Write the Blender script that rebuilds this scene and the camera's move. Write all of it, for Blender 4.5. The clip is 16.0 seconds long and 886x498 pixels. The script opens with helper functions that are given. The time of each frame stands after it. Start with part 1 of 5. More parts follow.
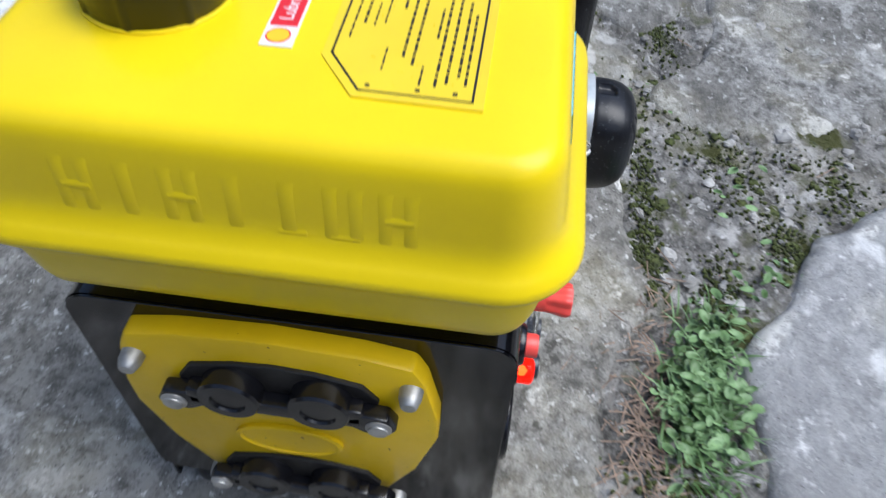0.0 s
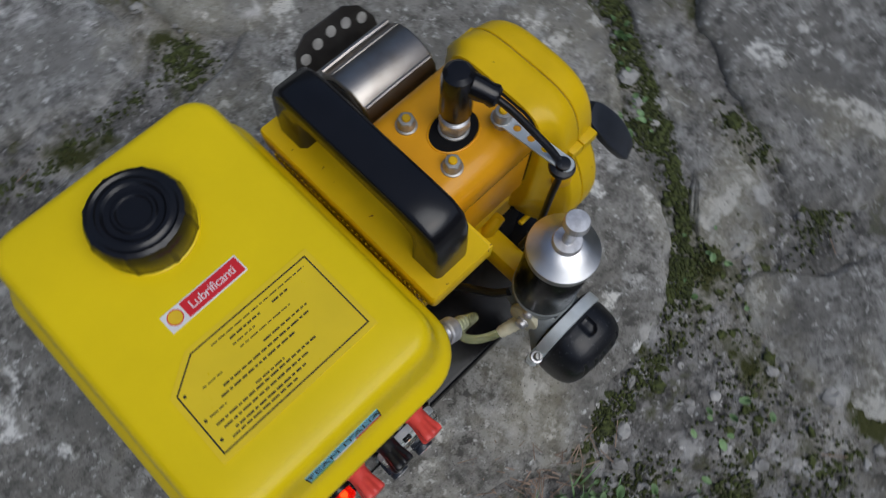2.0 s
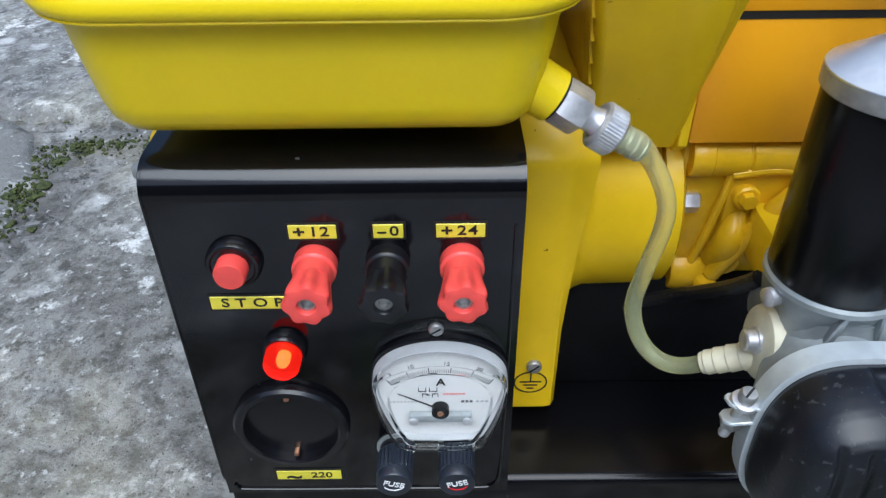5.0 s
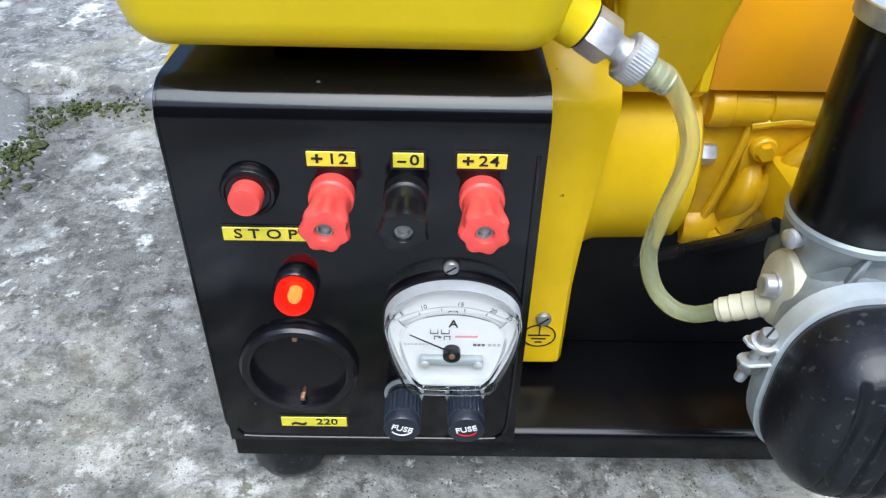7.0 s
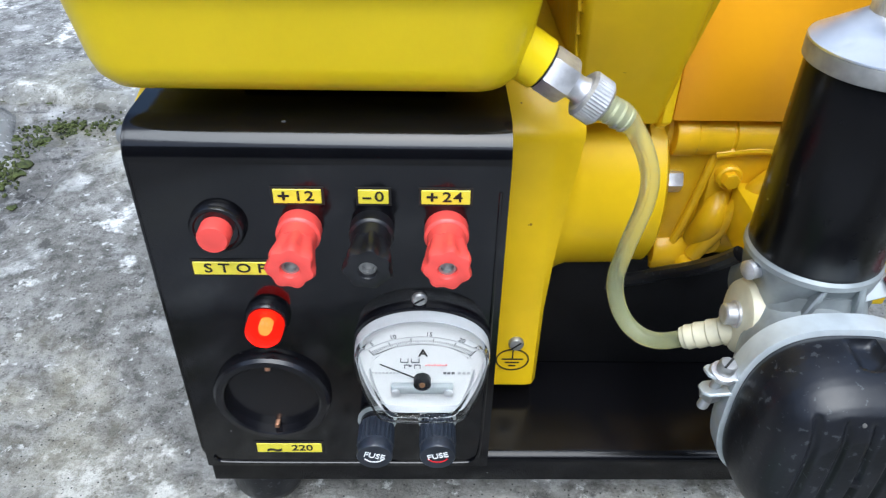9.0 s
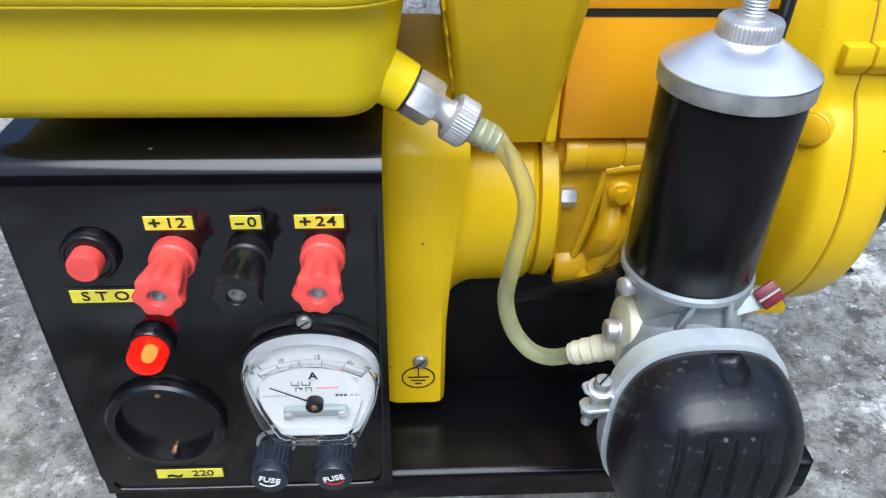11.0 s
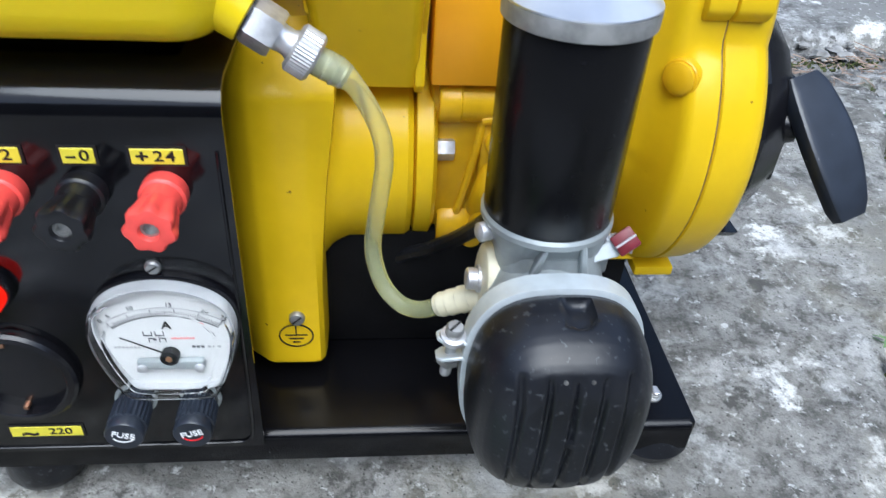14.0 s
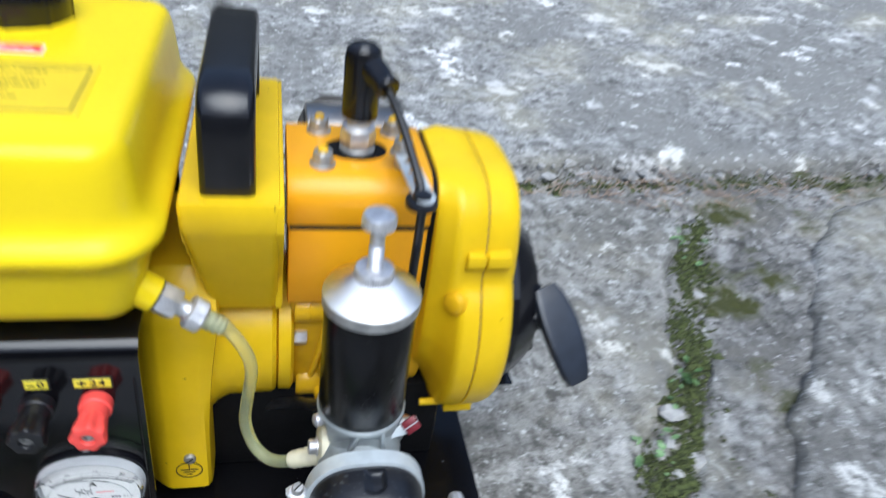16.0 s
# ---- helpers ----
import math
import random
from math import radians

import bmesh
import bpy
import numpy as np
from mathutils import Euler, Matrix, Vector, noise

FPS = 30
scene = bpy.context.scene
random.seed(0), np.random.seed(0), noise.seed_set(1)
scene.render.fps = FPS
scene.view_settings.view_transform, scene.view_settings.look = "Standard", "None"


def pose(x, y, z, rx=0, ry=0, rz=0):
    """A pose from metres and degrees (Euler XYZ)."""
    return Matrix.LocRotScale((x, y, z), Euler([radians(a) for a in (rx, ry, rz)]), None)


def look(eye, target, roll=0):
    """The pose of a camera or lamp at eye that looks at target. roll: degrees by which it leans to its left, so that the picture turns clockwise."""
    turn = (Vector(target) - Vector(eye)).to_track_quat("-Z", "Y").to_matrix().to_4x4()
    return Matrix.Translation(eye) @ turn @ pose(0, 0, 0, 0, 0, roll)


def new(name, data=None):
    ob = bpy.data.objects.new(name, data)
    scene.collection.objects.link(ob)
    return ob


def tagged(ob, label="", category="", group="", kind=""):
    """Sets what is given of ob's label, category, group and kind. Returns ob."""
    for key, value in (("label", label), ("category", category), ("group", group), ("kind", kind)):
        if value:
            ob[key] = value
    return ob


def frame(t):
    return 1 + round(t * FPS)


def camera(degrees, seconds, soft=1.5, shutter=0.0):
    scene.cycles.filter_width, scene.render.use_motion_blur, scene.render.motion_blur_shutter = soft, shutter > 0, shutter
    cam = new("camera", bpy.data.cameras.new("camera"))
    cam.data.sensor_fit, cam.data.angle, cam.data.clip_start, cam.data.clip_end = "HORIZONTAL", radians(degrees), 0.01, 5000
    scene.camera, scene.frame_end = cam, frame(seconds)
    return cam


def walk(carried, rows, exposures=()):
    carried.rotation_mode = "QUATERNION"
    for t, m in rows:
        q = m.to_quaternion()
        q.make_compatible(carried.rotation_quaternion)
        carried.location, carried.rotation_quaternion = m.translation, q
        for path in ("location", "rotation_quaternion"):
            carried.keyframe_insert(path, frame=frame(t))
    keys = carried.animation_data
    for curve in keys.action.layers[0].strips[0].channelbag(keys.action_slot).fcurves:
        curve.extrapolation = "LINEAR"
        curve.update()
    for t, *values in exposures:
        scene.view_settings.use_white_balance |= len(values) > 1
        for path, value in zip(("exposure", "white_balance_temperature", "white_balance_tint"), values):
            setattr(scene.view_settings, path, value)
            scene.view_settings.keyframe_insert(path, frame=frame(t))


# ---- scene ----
cam = camera(62.0, 16.0, 1.2, 0.5)
PATH = [
    (0, (-0.17, 0.017, 0.453), (1.097, 0.146, -1.089), 2.5),
    (0.5, (-0.157, 0.02, 0.534), (0.842, 0.056, -1.198), 8.6),
    (1, (-0.068, 0.027, 0.555), (0.711, 0.041, -1.287), 15.9),
    (1.5, (0.022, -0.012, 0.602), (0.648, 0.213, -1.284), 11.7),
    (2, (0.051, -0.06, 0.666), (0.597, 0.405, -1.201), 5.1),
    (2.5, (0.066, -0.1, 0.666), (0.507, 0.562, -1.169), 4.1),
    (3, (0.134, -0.150, 0.536), (0.298, 0.896, -1.16), -7.2),
    (3.5, (0.149, -0.189, 0.407), (0.186, 1.191, -1.041), -5.6),
    (4, (0.13, -0.205, 0.365), (0.122, 1.348, -0.895), -3.1),
    (4.5, (0.11, -0.212, 0.343), (0.104, 1.382, -0.865), -1.8),
    (5, (0.094, -0.211, 0.322), (0.089, 1.396, -0.869), -0.7),
    (7.5, (0.083, -0.222, 0.301), (0.114, 1.379, -0.898), 1.6),
    (8, (0.084, -0.221, 0.307), (0.113, 1.38, -0.891), 1.5),
    (10.5, (0.121, -0.217, 0.316), (0.199, 1.401, -0.858), 1.0),
    (11, (0.13, -0.217, 0.318), (0.229, 1.402, -0.853), 1.3),
    (11.5, (0.135, -0.218, 0.318), (0.239, 1.404, -0.846), 1.3),
    (12, (0.142, -0.215, 0.317), (0.261, 1.405, -0.85), 1.2),
    (12.5, (0.156, -0.211, 0.319), (0.301, 1.407, -0.847), 1.4),
    (13, (0.162, -0.213, 0.317), (0.319, 1.403, -0.851), 1.9),
    (13.5, (0.163, -0.215, 0.315), (0.337, 1.398, -0.855), 2.9),
    (14, (0.17, -0.222, 0.3), (0.366, 1.377, -0.886), 4.1),
    (14.5, (0.178, -0.223, 0.295), (0.405, 1.369, -0.894), 4.5),
    (15, (0.189, -0.215, 0.307), (0.441, 1.383, -0.869), 4.0),
    (15.5, (0.192, -0.22, 0.328), (0.559, 1.377, -0.818), 6.3),
    (16, (0.185, -0.284, 0.454), (0.64, 1.31, -0.664), 9.2),
]
EXPOSURES = [(0, 1.1, 6250, 10), (0.5, 0.72, 6300, 10), (1, 0.3, 6600, 12), (1.5, -0.18, 6800, 13), (2, -0.12, 6500, 10), (2.5, -0.05, 6500, 10), (3, 0.0, 6500, 10), (3.5, -0.02, 6300, 9), (4, 0.4, 5950, 8), (4.5, 0.75, 5800, 7),
             (5, 1.05, 5900, 7), (7.5, 1.5, 6050, 7), (10.5, 1.42, 6000, 7), (15, 1.38, 5950, 7), (16, 1.24, 6000, 7)]
walk(cam, [(t, look(eye, target, roll)) for t, eye, target, roll in PATH], EXPOSURES)

# ---------- world and light: open sky under cloud, late daylight ----------
SKY, SUN = 0.09, 1.45
world = bpy.data.worlds.new("sky")
scene.world = world
world.use_nodes = True
wn = world.node_tree.nodes
sky = wn.new("ShaderNodeTexSky")
sky.sky_type = "NISHITA"
sky.sun_disc = False
sky.sun_elevation, sky.sun_rotation = radians(60), radians(178)
sky.air_density, sky.dust_density, sky.ozone_density = 1.0, 2.2, 1.0
wn["Background"].inputs["Strength"].default_value = SKY
world.node_tree.links.new(sky.outputs["Color"], wn["Background"].inputs["Color"])
sun = new("sun", bpy.data.lights.new("sun", "SUN"))
sun.data.energy, sun.data.angle, sun.data.color = SUN, radians(52), (0.93, 0.97, 1.0)
sun.matrix_world = look((0.02, -0.72, 1.27), (0, 0, 0))


# ---------- materials ----------
def material(name, base, rough=0.5, metal=0.0, var=0.12, scale=60.0, bump=0.0, bump_scale=400.0, coat=0.0, dark=None, spec=0.5):
    m = bpy.data.materials.new(name)
    m.use_nodes = True
    nt = m.node_tree
    n, l = nt.nodes, nt.links
    p = n["Principled BSDF"]
    tc = n.new("ShaderNodeTexCoord")
    n1 = n.new("ShaderNodeTexNoise")
    n1.inputs["Scale"].default_value, n1.inputs["Detail"].default_value = scale, 6
    l.new(tc.outputs["Object"], n1.inputs["Vector"])
    mix = n.new("ShaderNodeMix")
    mix.data_type = "RGBA"
    lo = dark or tuple(c * (1 - var) for c in base)
    hi = tuple(min(1, c * (1 + var * 0.5)) for c in base)
    mix.inputs["A"].default_value, mix.inputs["B"].default_value = (*lo, 1), (*hi, 1)
    ramp = n.new("ShaderNodeMapRange")
    ramp.inputs["From Min"].default_value, ramp.inputs["From Max"].default_value = 0.35, 0.62
    l.new(n1.outputs["Fac"], ramp.inputs["Value"])
    l.new(ramp.outputs["Result"], mix.inputs["Factor"])
    l.new(mix.outputs["Result"], p.inputs["Base Color"])
    rr = n.new("ShaderNodeMapRange")
    rr.inputs["To Min"].default_value, rr.inputs["To Max"].default_value = max(0.03, rough - 0.07), min(1, rough + 0.08)
    n2 = n.new("ShaderNodeTexNoise")
    n2.inputs["Scale"].default_value, n2.inputs["Detail"].default_value = bump_scale, 4
    l.new(tc.outputs["Object"], n2.inputs["Vector"])
    l.new(n2.outputs["Fac"], rr.inputs["Value"])
    l.new(rr.outputs["Result"], p.inputs["Roughness"])
    p.inputs["Metallic"].default_value = metal
    p.inputs["Coat Weight"].default_value = coat
    p.inputs["Coat Roughness"].default_value = 0.08
    p.inputs["Specular IOR Level"].default_value = spec
    if bump:
        b = n.new("ShaderNodeBump")
        b.inputs["Strength"].default_value, b.inputs["Distance"].default_value = bump, 0.0006
        l.new(n2.outputs["Fac"], b.inputs["Height"])
        l.new(b.outputs["Normal"], p.inputs["Normal"])
    return m


def chips(m, colour, scale=55.0, amount=0.70, rough=0.8):
    """Small chips or scuffs over a painted surface, by a thresholded noise."""
    nt = m.node_tree
    n, l = nt.nodes, nt.links
    p = n["Principled BSDF"]
    was = p.inputs["Base Color"].links[0].from_socket
    tc = n.new("ShaderNodeTexCoord")
    a = n.new("ShaderNodeTexNoise")
    a.inputs["Scale"].default_value, a.inputs["Detail"].default_value = scale, 8
    l.new(tc.outputs["Object"], a.inputs["Vector"])
    r = n.new("ShaderNodeMapRange")
    r.inputs["From Min"].default_value, r.inputs["From Max"].default_value = amount, amount + 0.02
    l.new(a.outputs["Fac"], r.inputs["Value"])
    mix = n.new("ShaderNodeMix")
    mix.data_type = "RGBA"
    mix.inputs["B"].default_value = (*colour, 1)
    l.new(r.outputs["Result"], mix.inputs["Factor"])
    l.new(was, mix.inputs["A"])
    l.new(mix.outputs["Result"], p.inputs["Base Color"])
    return m


YELLOW = material("yellow_enamel", (0.87, 0.645, 0.006), 0.32, var=0.05, scale=14, bump=0.03, bump_scale=700, coat=0.10, spec=0.24)
CAST = material("yellow_cast_paint", (0.79, 0.515, 0.005), 0.36, var=0.12, scale=18, bump=0.12, bump_scale=260, coat=0.10, spec=0.25)
chips(CAST, (0.22, 0.10, 0.012), 210, 0.715)
CASE = material("oily_cast_paint", (0.74, 0.43, 0.005), 0.38, var=0.26, scale=30, bump=0.15, bump_scale=260, coat=0.2, spec=0.35)
chips(CASE, (0.20, 0.09, 0.01), 150, 0.715)
ORANGE = material("orange_enamel", (0.78, 0.35, 0.006), 0.36, var=0.10, scale=16, bump=0.05, bump_scale=500, coat=0.15, spec=0.32)
BLACK = material("black_gloss_paint", (0.0035, 0.0035, 0.0045), 0.11, var=0.2, scale=25, bump=0.015, bump_scale=300, spec=0.47)
chips(BLACK, (0.09, 0.09, 0.09), 260, 0.73)
BASEPAINT = material("dusty_black_paint", (0.0035, 0.0035, 0.0045), 0.2, var=0.3, scale=18, bump=0.03, bump_scale=300, spec=0.30)
chips(BASEPAINT, (0.16, 0.165, 0.16), 190, 0.735)
PLASTIC = material("black_plastic", (0.007, 0.007, 0.009), 0.22, spec=0.5, var=0.2, scale=80, bump=0.05, bump_scale=900)
PHENOLIC = material("black_phenolic", (0.009, 0.009, 0.011), 0.36, var=0.3, scale=90, bump=0.05, bump_scale=700)
GRIP = material("grip_plastic", (0.020, 0.025, 0.036), 0.32, spec=0.6, var=0.3, scale=60, bump=0.05, bump_scale=700)
chips(GRIP, (0.16, 0.16, 0.17), 240, 0.715)
RUBBER = material("black_rubber", (0.009, 0.010, 0.0135), 0.34, var=0.4, scale=45, bump=0.10, bump_scale=600, spec=0.45)
chips(RUBBER, (0.050, 0.054, 0.060), 75, 0.70)
chips(RUBBER, (0.040, 0.043, 0.048), 420, 0.63)
STEEL = material("zinc_steel", (0.74, 0.74, 0.76), 0.46, metal=0.85, var=0.2, scale=200, bump=0.05, bump_scale=900)
ALU = material("spun_aluminium", (0.86, 0.86, 0.85), 0.36, metal=1.0, var=0.08, scale=60, bump=0.04, bump_scale=700)
CASTALU = material("cast_zinc", (0.33, 0.36, 0.365), 0.46, metal=0.45, var=0.36, scale=48, bump=0.25, bump_scale=500)
BAND = material("clamp_zinc", (0.60, 0.65, 0.67), 0.44, metal=0.4, var=0.12, scale=90, bump=0.1, bump_scale=700)
TUBE = material("black_lacquer", (0.004, 0.004, 0.005), 0.24, var=0.2, scale=25, bump=0.02, bump_scale=300, spec=0.24)
# deep matt black; the engine and plug-well fillers use it for shade
MATTBLACK = material("matt_black", (0.005, 0.005, 0.006), 0.7, var=0.3, scale=40, bump=0.1, spec=0.15)
MUFFLER = material("scorched_steel", (0.36, 0.34, 0.32), 0.36, metal=1.0, var=0.3, scale=30, bump=0.05, bump_scale=400, dark=(0.27, 0.24, 0.21))
RED = material("red_plastic", (0.86, 0.085, 0.070), 0.36, var=0.1, scale=120, bump=0.08, bump_scale=500)
REDPAINT = material("dark_red_paint", (0.15, 0.012, 0.02), 0.40, var=0.3, scale=300)
DULL = material("dull_zinc", (0.46, 0.46, 0.45), 0.5, metal=0.8, var=0.3, scale=120, bump=0.15, bump_scale=600)
SCORCH = material("scorched_black", (0.035, 0.032, 0.03), 0.5, metal=0.4, var=0.4, scale=60, bump=0.1)
WORN = material("worn_rubber", (0.075, 0.073, 0.07), 0.8, var=0.4, scale=300)
CREAM = material("cream_nylon", (0.80, 0.75, 0.55), 0.45, var=0.14, scale=110, bump=0.1)
CREAM.node_tree.nodes["Principled BSDF"].inputs["Transmission Weight"].default_value = 0.25
WHITE = material("white_card", (0.57, 0.57, 0.56), 0.5, var=0.04, scale=90)
WHITEPRINT = material("white_print", (0.8, 0.8, 0.8), 0.5, var=0.05)
# black for print, and for the painted dark of the brush recesses
INK_AND_SHADE = material("ink_and_shade_black", (0.012, 0.011, 0.010), 0.55, var=0.2, scale=300)
TAPE = material("yellow_tape", (0.80, 0.70, 0.05), 0.35, var=0.06, scale=200, coat=0.2)
REDPRINT = material("red_print", (0.72, 0.02, 0.03), 0.4, var=0.06, scale=100)
BLUEPRINT = material("blue_print", (0.16, 0.54, 0.78), 0.3, var=0.06, scale=100, coat=0.6)
GREENPRINT = material("green_print", (0.03, 0.30, 0.14), 0.4, var=0.06)
LOGO = material("yellow_print", (0.85, 0.55, 0.02), 0.4, var=0.05)
PORCELAIN = material("plug_porcelain", (0.75, 0.72, 0.68), 0.25, var=0.1, scale=90)
RUST = material("rusty_steel", (0.22, 0.15, 0.10), 0.6, metal=0.6, var=0.4, scale=120, bump=0.3)
BRASS = material("copper", (0.75, 0.40, 0.25), 0.3, metal=1.0, var=0.2)


# lathe-turned sheen round the cap's own axis
ap, at_ = ALU.node_tree.nodes["Principled BSDF"], ALU.node_tree.nodes.new("ShaderNodeTangent")
at_.direction_type, at_.axis = "RADIAL", "Z"
ap.inputs["Anisotropic"].default_value = 0.75
ALU.node_tree.links.new(at_.outputs["Tangent"], ap.inputs["Tangent"])


def clear(name, colour, rough=0.03, weight=1.0, ior=1.45):
    m = bpy.data.materials.new(name)
    m.use_nodes = True
    p = m.node_tree.nodes["Principled BSDF"]
    p.inputs["Base Color"].default_value = (*colour, 1)
    p.inputs["Roughness"].default_value = rough
    p.inputs["Transmission Weight"].default_value = weight
    p.inputs["IOR"].default_value = ior
    return m


GLASS = clear("clear_acrylic", (0.99, 0.99, 0.99), 0.02, 1.0, 1.12)
HOSE = clear("aged_pvc", (0.89, 0.92, 0.57), 0.27, 0.84, 1.3)
glow = bpy.data.materials.new("lit_red_lens")
glow.use_nodes = True
gp = glow.node_tree.nodes["Principled BSDF"]
gp.inputs["Base Color"].default_value = (0.8, 0.03, 0.01, 1)
gp.inputs["Roughness"].default_value = 0.15
gp.inputs["Emission Color"].default_value = (1.0, 0.012, 0.004, 1)
gp.inputs["Emission Strength"].default_value = 0.36
gp.inputs["Transmission Weight"].default_value = 0.9
gp.inputs["IOR"].default_value = 1.18
bulb = bpy.data.materials.new("lit_bulb")
bulb.use_nodes = True
bp = bulb.node_tree.nodes["Principled BSDF"]
bp.inputs["Emission Color"].default_value = (1.0, 0.20, 0.04, 1)
bp.inputs["Emission Strength"].default_value = 4.5


# ---------- mesh helpers; all lengths below in millimetres ----------
MM = 0.001
AXIS = 98.0          # the shaft line of the engine, in y


def part(name, bm, mat, parent=None, label="", smooth=35, at=None):
    bm.transform(Matrix.Scale(MM, 4))
    bmesh.ops.recalc_face_normals(bm, faces=bm.faces)
    for f in bm.faces:
        f.smooth = True
    for e in bm.edges:
        e.smooth = len(e.link_faces) == 2 and e.calc_face_angle(0) < radians(smooth)
    me = bpy.data.meshes.new(name)
    bm.to_mesh(me)
    bm.free()
    me.materials.append(mat)
    ob = new(name, me)
    if at is not None:
        ob.matrix_basis = at
    if parent is not None:
        ob.parent = parent
    if label:
        tagged(ob, label)
    return ob


def thing(name, label, category, group="", kind=""):
    return tagged(new(name), label, category, group, kind)


def bevelled(bm, width, segments=2, angle=30):
    es = [e for e in bm.edges if len(e.link_faces) == 2 and e.calc_face_angle(0) > radians(angle)]
    bmesh.ops.bevel(bm, geom=es, offset=width, segments=segments, affect="EDGES", profile=0.5, clamp_overlap=True)
    return bm


def box(x0, x1, y0, y1, z0, z1, r=1.0, seg=2):
    bm = bmesh.new()
    bmesh.ops.create_cube(bm, size=1)
    bm.transform(Matrix.Translation(((x0 + x1) / 2, (y0 + y1) / 2, (z0 + z1) / 2)) @ Matrix.Diagonal((x1 - x0, y1 - y0, z1 - z0, 1)))
    return bevelled(bm, r, seg) if r else bm


def loft(rings, caps=True):
    """A skin over rings of equally many points."""
    bm = bmesh.new()
    vs = [[bm.verts.new(p) for p in ring] for ring in rings]
    n = len(vs[0])
    for a, b in zip(vs, vs[1:]):
        for i in range(n):
            bm.faces.new((a[i], a[(i + 1) % n], b[(i + 1) % n], b[i]))
    if caps:
        bm.faces.new(vs[0][::-1])
        bm.faces.new(vs[-1])
    return bm


def lathe(profile, m=None, n=32, wave=None):
    """Radius and height pairs turned round z, then placed by m. wave(angle, k) scales a ring."""
    rings = []
    for k, (r, z) in enumerate(profile):
        rings.append([(max(r, 0.01) * (wave(a, k) if wave else 1) * math.cos(a), max(r, 0.01) * (wave(a, k) if wave else 1) * math.sin(a), z) for a in (2 * math.pi * i / n for i in range(n))])
    bm = loft(rings)
    if m is not None:
        bm.transform(m)
    return bm


def along(p, d, roll=0):
    """Places a lathe with its z along d from p."""
    q = Vector(d).to_track_quat("Z", "Y").to_matrix().to_4x4()
    return Matrix.Translation(p) @ q @ Matrix.Rotation(radians(roll), 4, "Z")


def hexagon(r, h, m, chamfer=0.6):
    c = r * 0.92
    return lathe([(c, 0), (r, chamfer), (r, h - chamfer), (c, h)], m, 6)


def round_rect(x0, x1, y0, y1, r, z, n=6):
    pts = []
    r = max(0.5, min(r, (x1 - x0) / 2 - 0.1, (y1 - y0) / 2 - 0.1))
    for cx, cy, a0 in ((x1 - r, y1 - r, 0), (x0 + r, y1 - r, 90), (x0 + r, y0 + r, 180), (x1 - r, y0 + r, 270)):
        for i in range(n + 1):
            a = radians(a0 + 90 * i / n)
            pts.append((cx + r * math.cos(a), cy + r * math.sin(a), z))
    return pts


def prism(poly, lo, hi, axis="z", r=0.0, seg=2):
    """A polygon of two coordinates drawn out along an axis."""
    def put(a, b, c):
        return {"z": (a, b, c), "y": (a, c, b), "x": (c, a, b)}[axis]
    bm = loft([[put(a, b, lo) for a, b in poly], [put(a, b, hi) for a, b in poly]])
    bmesh.ops.recalc_face_normals(bm, faces=bm.faces)
    return bevelled(bm, r, seg) if r else bm


def tube(points, r, n=12, steps=8):
    """A round bar along a smooth line through the points."""
    P = [Vector(p) for p in points]
    line = []
    for i in range(len(P) - 1):
        a, b, c, d = P[max(i - 1, 0)], P[i], P[i + 1], P[min(i + 2, len(P) - 1)]
        for k in range(steps):
            t = k / steps
            line.append(0.5 * ((2 * b) + (c - a) * t + (2 * a - 5 * b + 4 * c - d) * t * t + (3 * b - a - 3 * c + d) * t ** 3))
    line.append(P[-1])
    rings, up = [], None
    for i, p in enumerate(line):
        d = (line[min(i + 1, len(line) - 1)] - line[max(i - 1, 0)]).normalized()
        up = (Vector((0.3, 0.9, 0.2)) if up is None else up)
        up = (up - d * up.dot(d)).normalized()
        s = d.cross(up)
        rr = r(i / (len(line) - 1)) if callable(r) else r
        rings.append([tuple(p + rr * (math.cos(a) * up + math.sin(a) * s)) for a in (2 * math.pi * j / n for j in range(n))])
    return loft(rings)


def join(*bms):
    out = bmesh.new()
    for b in bms:
        me = bpy.data.meshes.new("t")
        b.to_mesh(me)
        b.free()
        out.from_mesh(me)
        bpy.data.meshes.remove(me)
    return out


def lettering(text, size, m, mat, parent, name="lettering", bold=0.0, spacing=1.0, depth=0.12, align="CENTER"):
    """Words in the built-in font as a thin mesh; size is the letters' height in mm; m places them (text along x, up along y)."""
    cu = bpy.data.curves.new("t", "FONT")
    cu.body, cu.size, cu.extrude, cu.offset, cu.space_character = text, size * 1.42, depth, bold, spacing
    cu.align_x, cu.align_y, cu.resolution_u = align, "CENTER", 3
    ob = bpy.data.objects.new("t", cu)
    me = bpy.data.meshes.new_from_object(ob)
    bpy.data.objects.remove(ob)
    bm = bmesh.new()
    bm.from_mesh(me)
    bpy.data.meshes.remove(me)
    bm.transform(m)
    return part(name, bm, mat, parent)


def facing(p, right, up):
    """A frame at p whose x runs right and y up."""
    x, y = Vector(right).normalized(), Vector(up)
    y = (y - x * x.dot(y)).normalized()
    z = x.cross(y)
    return Matrix((( x.x, y.x, z.x, p[0]), (x.y, y.y, z.y, p[1]), (x.z, y.z, z.z, p[2]), (0, 0, 0, 1)))


FRONT = lambda x, y, z: facing((x, y, z), (1, 0, 0), (0, 0, 1))


# ---------- ground ----------
def ground_z(x, y):
    """The lie of the ground in metres, at metres."""
    return -0.020 + 0.045 * x + 0.045 * y


